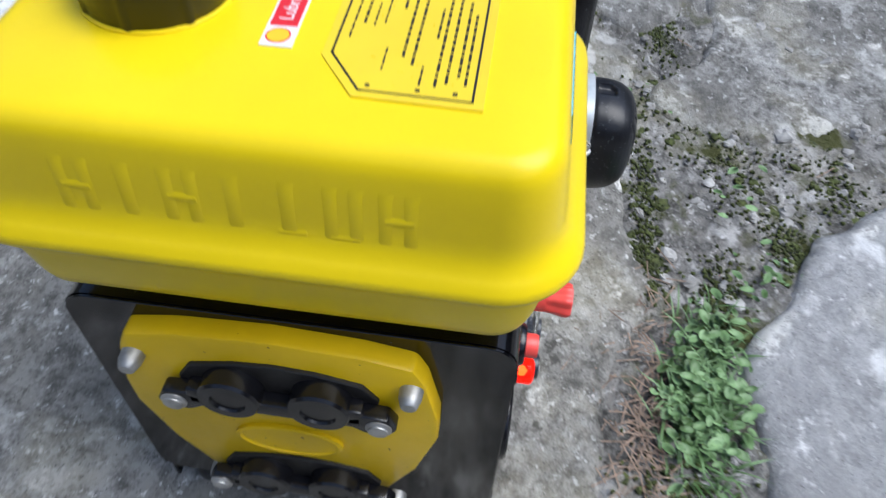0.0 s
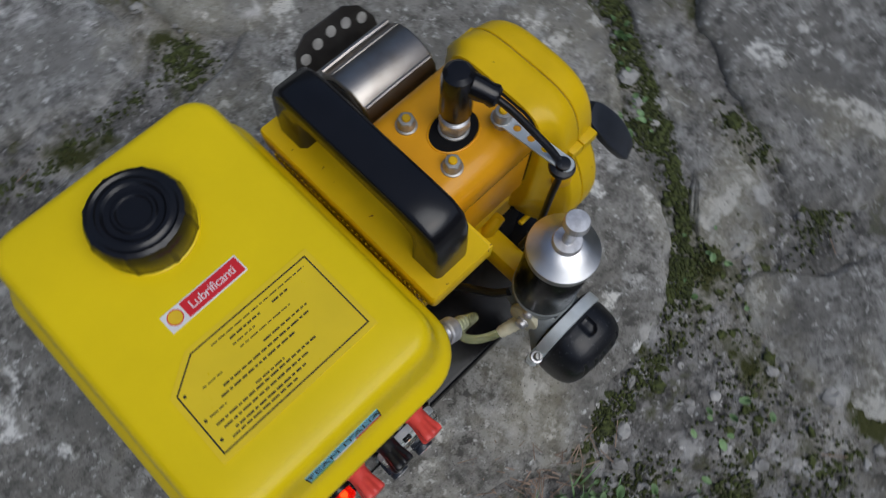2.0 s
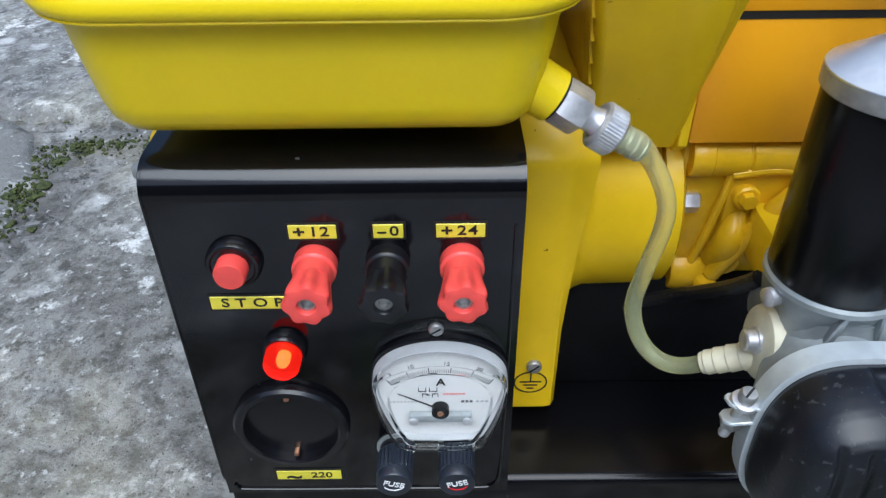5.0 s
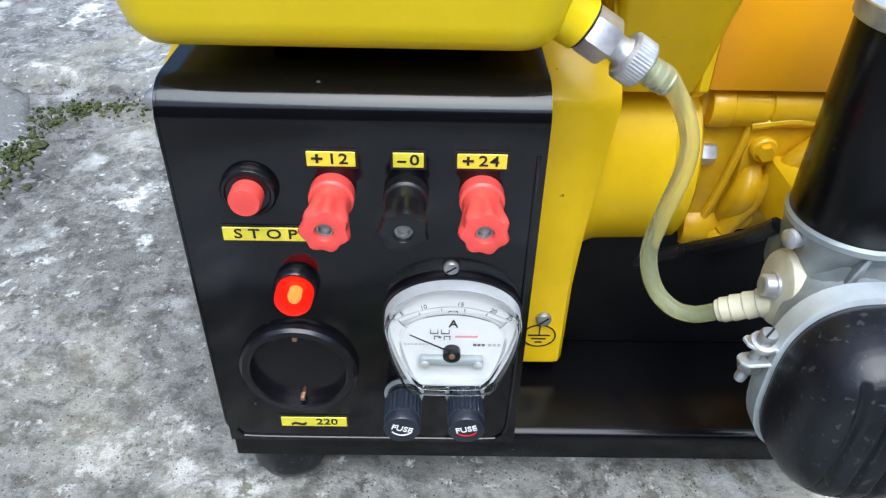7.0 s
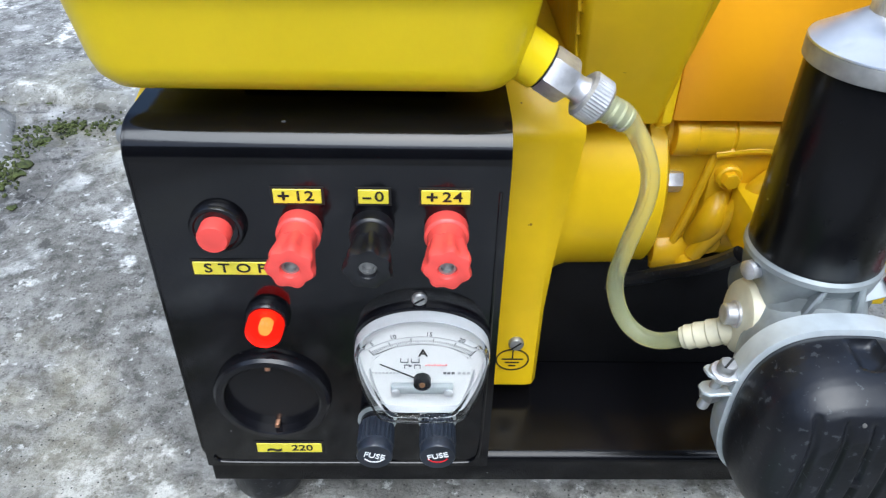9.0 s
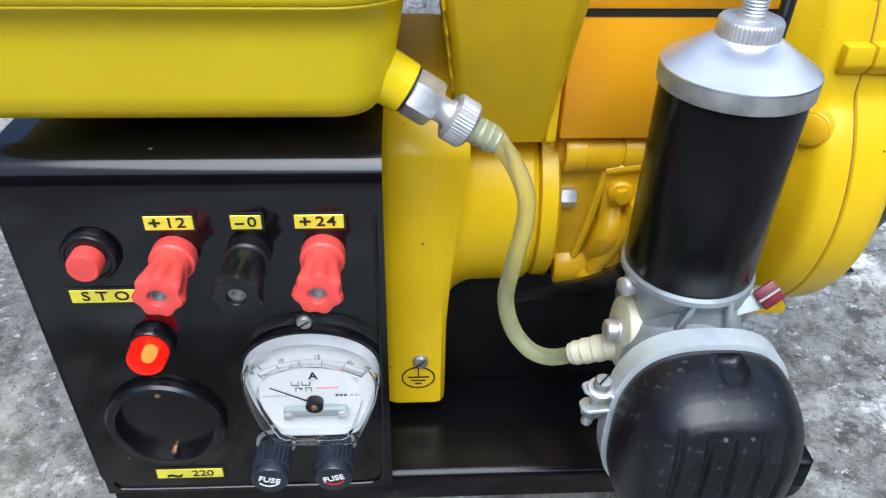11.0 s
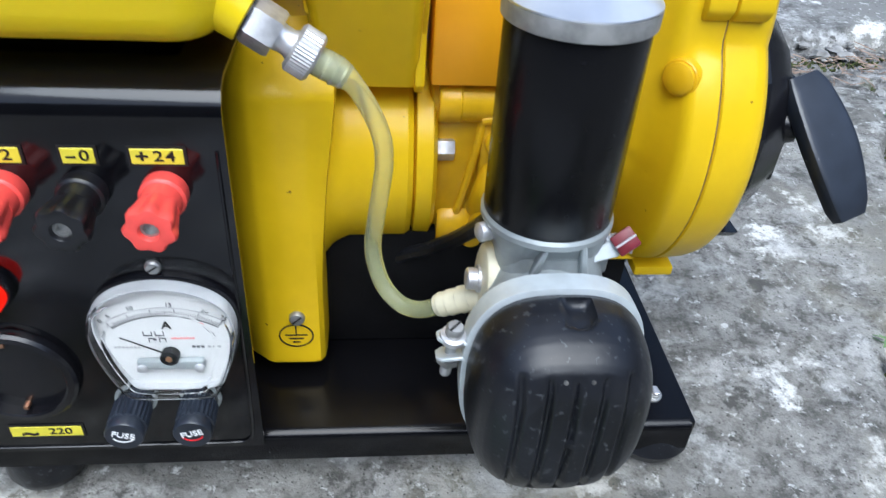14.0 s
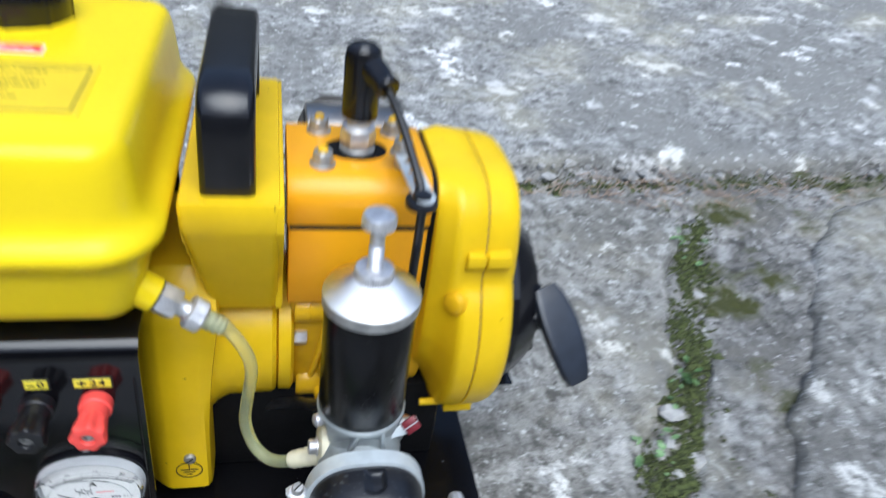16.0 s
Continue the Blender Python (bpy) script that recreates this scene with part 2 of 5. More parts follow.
def stone_material(name, base, dark, light, moss=0.0, calm=0.0):
    m = bpy.data.materials.new(name)
    m.use_nodes = True
    n, l = m.node_tree.nodes, m.node_tree.links
    p = n["Principled BSDF"]
    geo = n.new("ShaderNodeNewGeometry")

    def noise_at(scale, detail=8, rough=0.6):
        t = n.new("ShaderNodeTexNoise")
        t.inputs["Scale"].default_value, t.inputs["Detail"].default_value, t.inputs["Roughness"].default_value = scale, detail, rough
        l.new(geo.outputs["Position"], t.inputs["Vector"])
        return t.outputs["Fac"]

    def step(v, a, b):
        r = n.new("ShaderNodeMapRange")
        r.inputs["From Min"].default_value, r.inputs["From Max"].default_value = a, b
        l.new(v, r.inputs["Value"])
        return r.outputs["Result"]

    def mixed(f, a, b):
        x = n.new("ShaderNodeMix")
        x.data_type = "RGBA"
        l.new(f, x.inputs["Factor"])
        for key, v in (("A", a), ("B", b)):
            if isinstance(v, tuple):
                x.inputs[key].default_value = (*v, 1)
            else:
                l.new(v, x.inputs[key])
        return x.outputs["Result"]

    c = mixed(step(noise_at(7, 10, 0.65), 0.38, 0.62), dark, base)
    c = mixed(step(noise_at(62, 8, 0.75), 0.39, 0.555), tuple(v * (0.42 + 0.42 * calm) for v in dark), c)
    c = mixed(step(noise_at(170, 6, 0.7), 0.30, 0.46), tuple(v * (0.30 + 0.45 * calm) for v in dark), c)
    c = mixed(step(noise_at(24, 10, 0.72), 0.54, 0.74), c, light)
    c = mixed(step(noise_at(3.6, 7, 0.62), 0.47, 0.36), c, tuple(v * 1.0 for v in dark)) if calm < 1 else c
    c = mixed(step(noise_at(13, 12, 0.70), 0.575, 0.625), c, tuple(min(1, v * 1.18) for v in light))
    c = mixed(step(noise_at(115, 7, 0.7), 0.585, 0.655), c, tuple(v * 0.9 for v in light))
    c = mixed(step(noise_at(34, 10, 0.75), 0.585, 0.63), c, tuple(v * (0.36 + 0.45 * calm) for v in dark))
    tan = n.new("ShaderNodeMath")
    tan.operation = "MULTIPLY"
    tan.inputs[1].default_value = 0.45
    l.new(step(noise_at(6.5, 9, 0.62), 0.50, 0.62), tan.inputs[0])
    c = mixed(tan.outputs[0], c, (base[0] * 0.95, base[1] * 0.90, base[2] * 0.70))
    vor = n.new("ShaderNodeTexVoronoi")
    vor.inputs["Scale"].default_value = 240
    l.new(geo.outputs["Position"], vor.inputs["Vector"])
    c = mixed(step(vor.outputs["Distance"], 0.10, 0.16), tuple(v * 0.35 for v in dark), c)
    spot = n.new("ShaderNodeTexVoronoi")
    spot.inputs["Scale"].default_value = 17
    wob = n.new("ShaderNodeMix")
    wob.data_type = "VECTOR"
    wob.inputs["Factor"].default_value = 0.035
    nz = n.new("ShaderNodeTexNoise")
    nz.inputs["Scale"].default_value, nz.inputs["Detail"].default_value = 60, 6
    l.new(geo.outputs["Position"], nz.inputs["Vector"])
    l.new(geo.outputs["Position"], wob.inputs["A"])
    l.new(nz.outputs["Color"], wob.inputs["B"])
    l.new(wob.outputs["Result"], spot.inputs["Vector"])
    sep = n.new("ShaderNodeSeparateColor")
    l.new(spot.outputs["Color"], sep.inputs["Color"])
    some = n.new("ShaderNodeMath")
    some.operation = "MULTIPLY"
    l.new(step(spot.outputs["Distance"], 0.26, 0.12), some.inputs[0])
    l.new(step(sep.outputs["Red"], 0.60, 0.75), some.inputs[1])
    half = n.new("ShaderNodeMath")
    half.operation = "MULTIPLY"
    half.inputs[1].default_value = 0.5 + 0.3 * calm
    l.new(some.outputs[0], half.inputs[0])
    c = mixed(half.outputs[0], c, tuple(min(1, v * 1.1) for v in light))
    if moss:
        c = mixed(step(noise_at(13, 9, 0.65), 0.62 - moss, 0.70 - moss), c, (0.055, 0.060, 0.012))
    l.new(c, p.inputs["Base Color"])
    p.inputs["Roughness"].default_value = 0.88
    add = n.new("ShaderNodeMath")
    add.operation = "ADD"
    l.new(noise_at(60, 10, 0.72), add.inputs[0])
    l.new(noise_at(330, 6, 0.7), add.inputs[1])
    b = n.new("ShaderNodeBump")
    b.inputs["Strength"].default_value, b.inputs["Distance"].default_value = 1.0, 0.0030
    l.new(add.outputs[0], b.inputs["Height"])
    l.new(b.outputs["Normal"], p.inputs["Normal"])
    return m


STONE = stone_material("weathered_stone", (0.46, 0.45, 0.42), (0.235, 0.228, 0.205), (0.78, 0.78, 0.755), calm=0.2)
MIDSTONE = stone_material("grey_stone", (0.46, 0.46, 0.445), (0.25, 0.248, 0.235), (0.80, 0.80, 0.79), calm=0.25)
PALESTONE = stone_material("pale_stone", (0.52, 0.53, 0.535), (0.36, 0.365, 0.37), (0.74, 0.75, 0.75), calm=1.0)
EARTH = stone_material("mossy_rubble", (0.40, 0.39, 0.37), (0.155, 0.15, 0.138), (0.66, 0.655, 0.64), moss=0.085)
DARKSTONE = stone_material("dark_stone", (0.40, 0.395, 0.375), (0.19, 0.186, 0.172), (0.68, 0.68, 0.66), calm=0.25)
MOSS = material("moss", (0.066, 0.082, 0.022), 0.9, var=0.5, scale=220, bump=0.8, bump_scale=500, dark=(0.024, 0.030, 0.009))
LEAF = material("grass_leaf", (0.17, 0.285, 0.125), 0.5, var=0.45, scale=45, dark=(0.06, 0.125, 0.035))
STRAW = material("dry_needles", (0.30, 0.215, 0.16), 0.75, var=0.5, scale=90)
PEBBLE = material("pale_pebble", (0.33, 0.325, 0.31), 0.85, var=0.4, scale=60, bump=0.4, bump_scale=300)


def rubble(x, y):
    """Broken stone and earth between the slabs."""
    if abs(x) > 3 or abs(y) > 3:
        return ground_z(min(max(x, -3), 3), min(max(y, -3), 3)) - 0.009
    v = Vector((x, y, 0.3))
    w = v + noise.noise_vector(v * 30) * 0.008
    d, _ = noise.voronoi(w * 30)
    e, _ = noise.voronoi(w * 85)
    big = min(1.0, (d[1] - d[0]) * 2.6) * (0.3 + 0.7 * noise.cell(w * 11))
    small = min(1.0, (e[1] - e[0]) * 2.5)
    return ground_z(x, y) - 0.011 + 0.006 * noise.fractal(v * 10, 1.0, 2.1, 3) + 0.0055 * big + 0.0028 * small + 0.002 * noise.fractal(v * 110, 1.0, 2.0, 3)


def steps(a, b, fine):
    return [-60, -20, -8, -4, -2.2] + [round(-1.2 + 0.03 * i, 4) for i in range(100) if -1.2 + 0.03 * i < a] + [round(a + fine * i, 5) for i in range(int((b - a) / fine) + 1)] + [round(b + 0.03 * i, 4) for i in range(1, 40) if b + 0.03 * i < 1.6] + [2.2, 4, 8, 20, 60]


xs, ys = steps(-0.06, 0.82, 0.0042), steps(-0.40, 0.56, 0.0042)
bm = bmesh.new()
grid = [[bm.verts.new((x, y, rubble(x, y))) for x in xs] for y in ys]
for a, b in zip(grid, grid[1:]):
    for i in range(len(xs) - 1):
        bm.faces.new((a[i], a[i + 1], b[i + 1], b[i]))
for f in bm.faces:
    f.smooth = True
me = bpy.data.meshes.new("ground")
bm.to_mesh(me)
bm.free()
me.materials.append(EARTH)
ground = tagged(new("ground", me), "grey rubble and mossy earth between worn flagstones", "ground", kind="structure")


def slab(outline, lift=0.0, seed=0, rings=26, n=150, rough=1.0, mat=None):
    """A worn flagstone: an uneven top that rounds down at a wandering edge. Outline in metres."""
    c = sum((Vector((*p, 0)) for p in outline), Vector()) / len(outline)
    k = len(outline)
    edge = []
    for i in range(n):
        t = i / n * k
        a, b, d, e = (Vector((*outline[(int(t) + q) % k], 0)) for q in (-1, 0, 1, 2))
        s = t - int(t)
        p = 0.5 * ((2 * b) + (d - a) * s + (2 * a - 5 * b + 4 * d - e) * s * s + (3 * b - a - 3 * d + e) * s ** 3)
        w = noise.noise_vector(p * 16 + Vector((seed, 0, 0))) * 0.010 + noise.noise_vector(p * 50 + Vector((0, seed, 0))) * 0.004
        edge.append(p + Vector((w.x, w.y, 0)) * rough)
    edge.sort(key=lambda p: math.atan2(p.y - c.y, p.x - c.x))
    bm = bmesh.new()
    loops = []
    for r in range(rings + 1):
        u = (r + 0.6) / (rings + 0.6)
        row = []
        for p in edge:
            q = c + (p - c) * u
            gap = (p - q).length
            z = ground_z(q.x, q.y) + lift - 0.004
            z += 0.0035 * noise.fractal(q * 9 + Vector((0, 0, seed)), 1.0, 2.0, 4) + 0.0015 * noise.fractal(q * 60, 1.0, 2.0, 3)
            z -= 0.008 * max(0.0, 1 - gap / 0.016) ** 2
            row.append(bm.verts.new((q.x, q.y, z)))
        loops.append(row)
    skirt = [bm.verts.new((p.x, p.y, ground_z(p.x, p.y) - 0.05)) for p in edge]
    loops.append(skirt)
    bm.faces.new(loops[0])
    for a, b in zip(loops, loops[1:]):
        for i in range(n):
            bm.faces.new((a[i], a[(i + 1) % n], b[(i + 1) % n], b[i]))
    bmesh.ops.recalc_face_normals(bm, faces=bm.faces)
    for f in bm.faces:
        f.smooth = True
    me = bpy.data.meshes.new("flagstone")
    bm.to_mesh(me)
    bm.free()
    me.materials.append(mat or STONE)
    ob = new("flagstone", me)
    ob.parent = ground
    return ob


# the slab that carries the machine
slab([(-0.22, 0.37), (-0.24, 0.25), (-0.30, 0.05), (-0.25, -0.10), (-0.03, -0.075), (0.11, -0.080), (0.19, -0.115), (0.27, -0.095),
      (0.36, -0.085), (0.44, -0.02), (0.475, 0.06), (0.555, 0.16), (0.60, 0.28), (0.66, 0.38), (0.61, 0.43), (0.50, 0.455), (0.30, 0.44),
      (0.19, 0.41), (0.02, 0.42), (-0.12, 0.40)], 0.004, 1, 40, 260)
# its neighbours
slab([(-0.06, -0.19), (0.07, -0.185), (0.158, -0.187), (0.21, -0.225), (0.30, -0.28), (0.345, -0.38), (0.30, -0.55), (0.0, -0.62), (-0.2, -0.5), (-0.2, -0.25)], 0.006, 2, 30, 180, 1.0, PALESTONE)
slab([(0.60, 0.02), (0.645, 0.11), (0.72, 0.185), (0.80, 0.31), (0.93, 0.42), (1.2, 0.40), (1.3, 0.10), (1.2, -0.10), (0.85, -0.16), (0.62, -0.16), (0.55, -0.11)], 0.004, 3, 30, 180, 1.0, DARKSTONE)
slab([(0.50, -0.12), (0.56, -0.02), (0.575, 0.04), (0.63, 0.13), (0.60, 0.17), (0.52, 0.05), (0.48, -0.02), (0.44, -0.07)], -0.002, 4, 14, 110, 1.0, DARKSTONE)
slab([(0.44, -0.12), (0.53, -0.19), (0.70, -0.20), (0.80, -0.32), (0.62, -0.42), (0.46, -0.36), (0.40, -0.22)], 0.002, 5, 20, 130, 1.0, DARKSTONE)
slab([(0.22, 0.50), (0.48, 0.53), (0.80, 0.505), (1.05, 0.52), (1.6, 0.62), (2.3, 1.3), (1.9, 2.5), (0.7, 2.6), (0.1, 1.7)], 0.012, 6, 48, 260, 1.0, MIDSTONE)
slab([(-0.29, 0.48), (-0.16, 0.45), (0.0, 0.49), (0.16, 0.47), (0.17, 0.62), (0.1, 0.9), (0.0, 1.6), (-0.6, 1.7), (-0.7, 0.8), (-0.40, 0.52)], 0.004, 7, 24, 160, 1.0, MIDSTONE)
slab([(-0.30, 0.42), (-0.27, 0.24), (-0.34, 0.03), (-0.6, 0.0), (-0.8, 0.3), (-0.6, 0.55), (-0.4, 0.5)], 0.002, 8, 24, 140, 1.0, MIDSTONE)
slab([(-0.28, -0.13), (-0.10, -0.11), (-0.09, -0.17), (-0.22, -0.22), (-0.24, -0.5), (-0.6, -0.5), (-0.7, -0.1), (-0.4, -0.03)], 0.002, 9, 20, 130)


# ---------- the generator ----------
gen = thing("generator", "vintage yellow petrol generator with black base standing on flagstones", "generator")

# base tray with rolled front edge and four rubber feet
tray = [(4, 8), (4, 21.5), (4.6, 23.6), (6.2, 25.2), (8.6, 26), (188, 26), (190.8, 24.8), (192, 22), (192, 8), (190, 8), (190, 23.5), (6, 23.5), (6, 8)]
base = part("base_tray", prism(tray, -9, 327, "x", 0.5, 1), BASEPAINT, gen, "gloss black sheet-steel base")
part("end_flange", box(325, 328.5, 6, 190, 8, 25.6, 0.8), BASEPAINT, gen)
for fx, fy, fr in ((12, 24, 1.0), (313, 21, 1.12), (12, 172, 1.0), (312, 172, 1.2)):
    zf = ground_z(fx * MM, fy * MM) / MM
    part("rubber_foot", lathe([(9 * fr, zf - 1), (13.5 * fr, zf + 1), (17 * fr, zf + 4.5), (19 * fr, zf + 10), (18 * fr, 7.6), (10, 23.4)], Matrix.Translation((fx, fy, 0)), 28), RUBBER, gen)
sc = part("base_screw", lathe([(5.4, 25.9), (5.4, 26.8), (4, 27.0), (4, 28.0)], Matrix.Translation((311, 24, 0)), 24), DULL, gen, "slotted zinc screw with washer")
part("screw_head", join(box(307.6, 310.6, 21.2, 26.8, 28.0, 29.4, 0.4, 1), box(311.4, 314.4, 21.2, 26.8, 28.0, 29.4, 0.4, 1)), STEEL, sc)


# control box: a folded sheet with a hole for the socket
def control_box():
    bm = bmesh.new()
    ring = [bm.verts.new((27.5 + 21.5 * math.cos(2 * math.pi * i / 40), 0, 73 + 21.5 * math.sin(2 * math.pi * i / 40))) for i in range(40)]
    outer = [bm.verts.new(p) for p in ((-8.5, 0, 24), (122, 0, 24), (122, 0, 186), (-8.5, 0, 186))]
    es = [bm.edges.new((l[i], l[(i + 1) % len(l)])) for l in (ring, outer) for i in range(len(l))]
    bmesh.ops.triangle_fill(bm, edges=es, use_beauty=True)
    top = [e for e in bm.edges if all(abs(v.co.z - 186) < 0.01 for v in e.verts)][0]
    prof = [(13 - 13 * math.cos(radians(a)), 186 + 13 * math.sin(radians(a))) for a in range(15, 91, 15)]
    prof += [(196 - 13 + 13 * math.sin(radians(a)), 186 + 13 * math.cos(radians(a))) for a in range(0, 91, 15)] + [(196, 24)]
    last = sorted(top.verts, key=lambda v: v.co.x)
    for y, z in prof:
        nxt = [bm.verts.new((-8.5, y, z)), bm.verts.new((122, y, z))]
        bm.faces.new((last[0], last[1], nxt[1], nxt[0]))
        last = nxt
    bmesh.ops.recalc_face_normals(bm, faces=bm.faces)
    bmesh.ops.solidify(bm, geom=bm.faces[:], thickness=1.6)
    return bm


part("control_box", control_box(), BLACK, gen, "gloss black folded sheet-steel control box", 30)
part("box_end", prism([(y, z) for y, z, _ in round_rect(0.4, 195.6, 24, 198.6, 13, 0)], -10.0, -8.6, "x", 0.3, 1), BLACK, gen)
part("box_end", box(101, 103, 7, 189, 25, 190, 0.4, 1), BLACK, gen)
part("panel_lip", tube([(-4.4, -0.3, 31), (-3.2, -0.4, 28.6), (2, -0.4, 27.4), (30, -0.4, 27), (70, -0.4, 27), (108, -0.4, 27.2), (115, -0.4, 29), (117.6, -0.4, 35), (118.4, -0.4, 60), (118.8, -0.2, 110), (119, 0.2, 176)], 0.75, 8), BLACK, gen)


# ---------- fuel tank ----------
def tank_ring(out, z, crown=0.0):
    return round_rect(-14 - out, 123 + out, 0 - out, 195 + out, max(7, 15 + out), z, 8)


upper = [(13.2, 252.8), (14.6, 254), (15.4, 256.5), (14.4, 259.5), (11.5, 262.5), (8.8, 266), (6.8, 271), (6.3, 276), (4.9, 288), (3.6, 296), (2.6, 299.4), (0.8, 302.2), (-1.8, 304.0), (-5.2, 304.9), (-20, 305.2), (-45, 305.5), (-60, 305.6)]
tank = part("fuel_tank", loft([tank_ring(o, z) for o, z in upper]), YELLOW, gen, "glossy yellow pressed-steel fuel tank", 60)
lower = [(13.0, 252.4), (10.0, 251.6), (7.6, 249), (6.2, 240), (3.0, 222), (1.2, 216.5), (-2.5, 212.5), (-9, 210.4), (-30, 210)]
part("tank_bottom", loft([tank_ring(o, z) for o, z in lower]), YELLOW, tank, "", 60)
part("tank_support", box(22, 100, 45, 150, 196, 211.5, 2), BLACK, tank)
part("seam", loft([tank_ring(13.5, 252.1), tank_ring(13.7, 252.5), tank_ring(13.5, 252.9)]), YELLOW, tank)
# a raised word on the end wall, as plain relief bars
x_end = lambda z: -14 - np.interp(z, [271, 276, 288, 296], [6.8, 6.3, 4.9, 3.6])
for i in range(7):
    y0 = 158 - i * 17.6
    bars = []
    for k, (a, b) in enumerate(((0, 3.2), (8.2, 11.4)) if i in (0, 2, 5, 6) else ((3.5, 7.2),)):
        bars.append(loft([[(x_end(z) - o, y0 - a + e, z), (x_end(z) - o, y0 - b - e, z), (x_end(z) + 0.3, y0 - b - e - 1.5, z), (x_end(z) + 0.3, y0 - a + e + 1.5, z)] for z, o, e in ((266.4, -0.3, 0.8), (270.4, 0.36, 0), (288.8, 0.36, 0), (293.0, -0.3, 0.8))]))
    if i in (0, 2, 4, 5, 6):
        z0, z1 = ((267.4, 271) if i in (4, 5) else (277, 281))
        bars.append(loft([[(x_end(z) - o, y0 - 1.5, z), (x_end(z) - o, y0 - 11, z), (x_end(z) + 1.5, y0 - 11, z), (x_end(z) + 1.5, y0 - 1.5, z)] for z, o in ((z0 + 0.6, -0.4), (z0 + 2.2, 0.5), (z1 + 0.0, 0.5), (z1 + 1.6, -0.4))]))
    part("relief", join(*bars), YELLOW, tank)

# filler cap
wave = lambda a, k: 1 + (0.028 * max(0.0, math.cos(8 * a)) ** 10 if 1 <= k <= 4 else 0)
cap = part("filler_cap", lathe([(25.8, 305), (26.4, 306), (26.6, 318), (26.4, 322), (24.8, 325.5), (22.5, 326.5), (21, 325.6), (19.7, 325.8), (18.3, 326.8), (16.5, 326.8), (15, 325.4), (12, 325.2), (11, 326.2), (9.5, 326.2), (8.5, 325.2), (0.1, 325.2)], Matrix.Translation((54, 145.8, 0)), 160, wave), PLASTIC, gen, "black ribbed plastic filler cap")
part("filler_neck", lathe([(27.5, 304), (27.5, 306.2), (26, 307)], Matrix.Translation((54, 145.8, 0)), 40), YELLOW, cap)

# instruction decal with a cut corner, and its rows of print
plate = part("instruction_decal", prism([(105, 24.5), (105, 80), (27, 80), (7.5, 66), (7, 24.5)], 304.6, 305.9, "z"), material("decal_film", (0.84, 0.61, 0.012), 0.30, var=0.05, scale=30, coat=0.4), gen, "transparent decal with black rules and print")
rules = []
pts = [(101.8, 28.2), (101.8, 76.8), (28.5, 76.8), (10.8, 64.5), (10.4, 28.2)]
for a, b in zip(pts, pts[1:] + pts[:1]):
    d = (Vector(b) - Vector(a)).normalized() * 0.4
    q = Vector((-d.y, d.x))
    rules.append(prism([tuple(Vector(a) - d + q), tuple(Vector(b) + d + q), tuple(Vector(b) + d - q), tuple(Vector(a) - d - q)], 305.8, 306.0))
part("rule", join(*rules), INK_AND_SHADE, plate)
rng = random.Random(5)
words = []
for y, x0, x1, h in ((73, 38, 98, 1.1), (69.5, 47, 66, 1.6), (69.5, 74, 84, 1.6), (66, 46, 60, 1.1), (62.6, 48, 80, 1.0), (59.2, 22, 34, 1.0), (57, 58, 86, 1.5), (53.4, 30, 84, 1.6), (49.8, 26, 72, 1.6), (46, 16, 26, 1.2), (43.4, 42, 60, 1.4), (41, 16, 78, 1.6), (37.6, 18, 70, 1.6), (34, 22, 66, 1.6), (31.4, 18, 58, 1.5)):
    x = x0
    while x < x1:
        w = rng.uniform(1.6, 5)
        words.append(box(x, min(x + w, x1), y - h * 0.31, y + h * 0.31, 305.8, 305.98, 0))
        x += w + 0.8
part("print", join(*words), INK_AND_SHADE, plate)
part("bullet", join(*[lathe([(0.9, 305.8), (0.9, 306.0)], Matrix.Translation((13.5, y, 0)), 10) for y in (62, 46, 34)]), INK_AND_SHADE, plate)

# lubricant sticker
stick = facing((52.5, 96.8, 306.6), (47, 0.6, 0), (0, 1, 0))
st = part("oil_sticker", box(-24, 24, -5.6, 5.6, -0.6, 0.25, 0), WHITEPRINT, gen, "red and white oil sticker on the tank", at=None)
st.matrix_basis = Matrix.Translation((52.5 * MM, 96.6 * MM, 305.75 * MM)) @ Matrix.Rotation(radians(1), 4, "Z")
part("red_field", box(-12.5, 23.2, -4.8, 4.8, 0.2, 0.4, 0), REDPRINT, st)
part("emblem", lathe([(3.8, 0.2), (3.8, 0.4)], Matrix.Translation((-18, 0.4, 0)), 20), LOGO, st)
part("emblem_ring", lathe([(4.4, 0.2), (4.4, 0.3)], Matrix.Translation((-18, 0.4, 0)), 20), REDPRINT, st)
lettering("Lubrificanti", 5.0, Matrix.Translation((5.2, -0.2, 0.35)), WHITEPRINT, st, spacing=0.92)

# team sticker on the front wall
lean = facing((52.5, -5.55, 284.5), (1, 0, 0.02), (0, 0.12, 1))
ts = part("team_sticker", box(-24, 24, -6.6, 6.6, -0.5, 0.2, 0), BLUEPRINT, gen, "blue team sticker with green white and red stripe")
ts.matrix_basis = Matrix.Translation(lean.translation * MM) @ lean.to_3x3().to_4x4()
for a, b, m in ((-23.6, -8.4, GREENPRINT), (-8.4, 6.8, WHITEPRINT), (6.8, 23.4, REDPRINT)):
    part("stripe", box(a, b, -6.3, -4.2, 0.15, 0.32, 0), m, ts)
lettering("TEAM ITALIA", 6.6, Matrix.Translation((0, 1.1, 0.2)) @ Matrix.Diagonal((0.90, 1, 1, 1)), INK_AND_SHADE, ts)
part("border", join(box(-24, 24, 6.0, 6.6, 0.15, 0.3, 0), box(-24, -23.3, -6.6, 6.6, 0.15, 0.31, 0), box(23.4, 24, -6.6, 6.6, 0.15, 0.31, 0)), INK_AND_SHADE, ts)
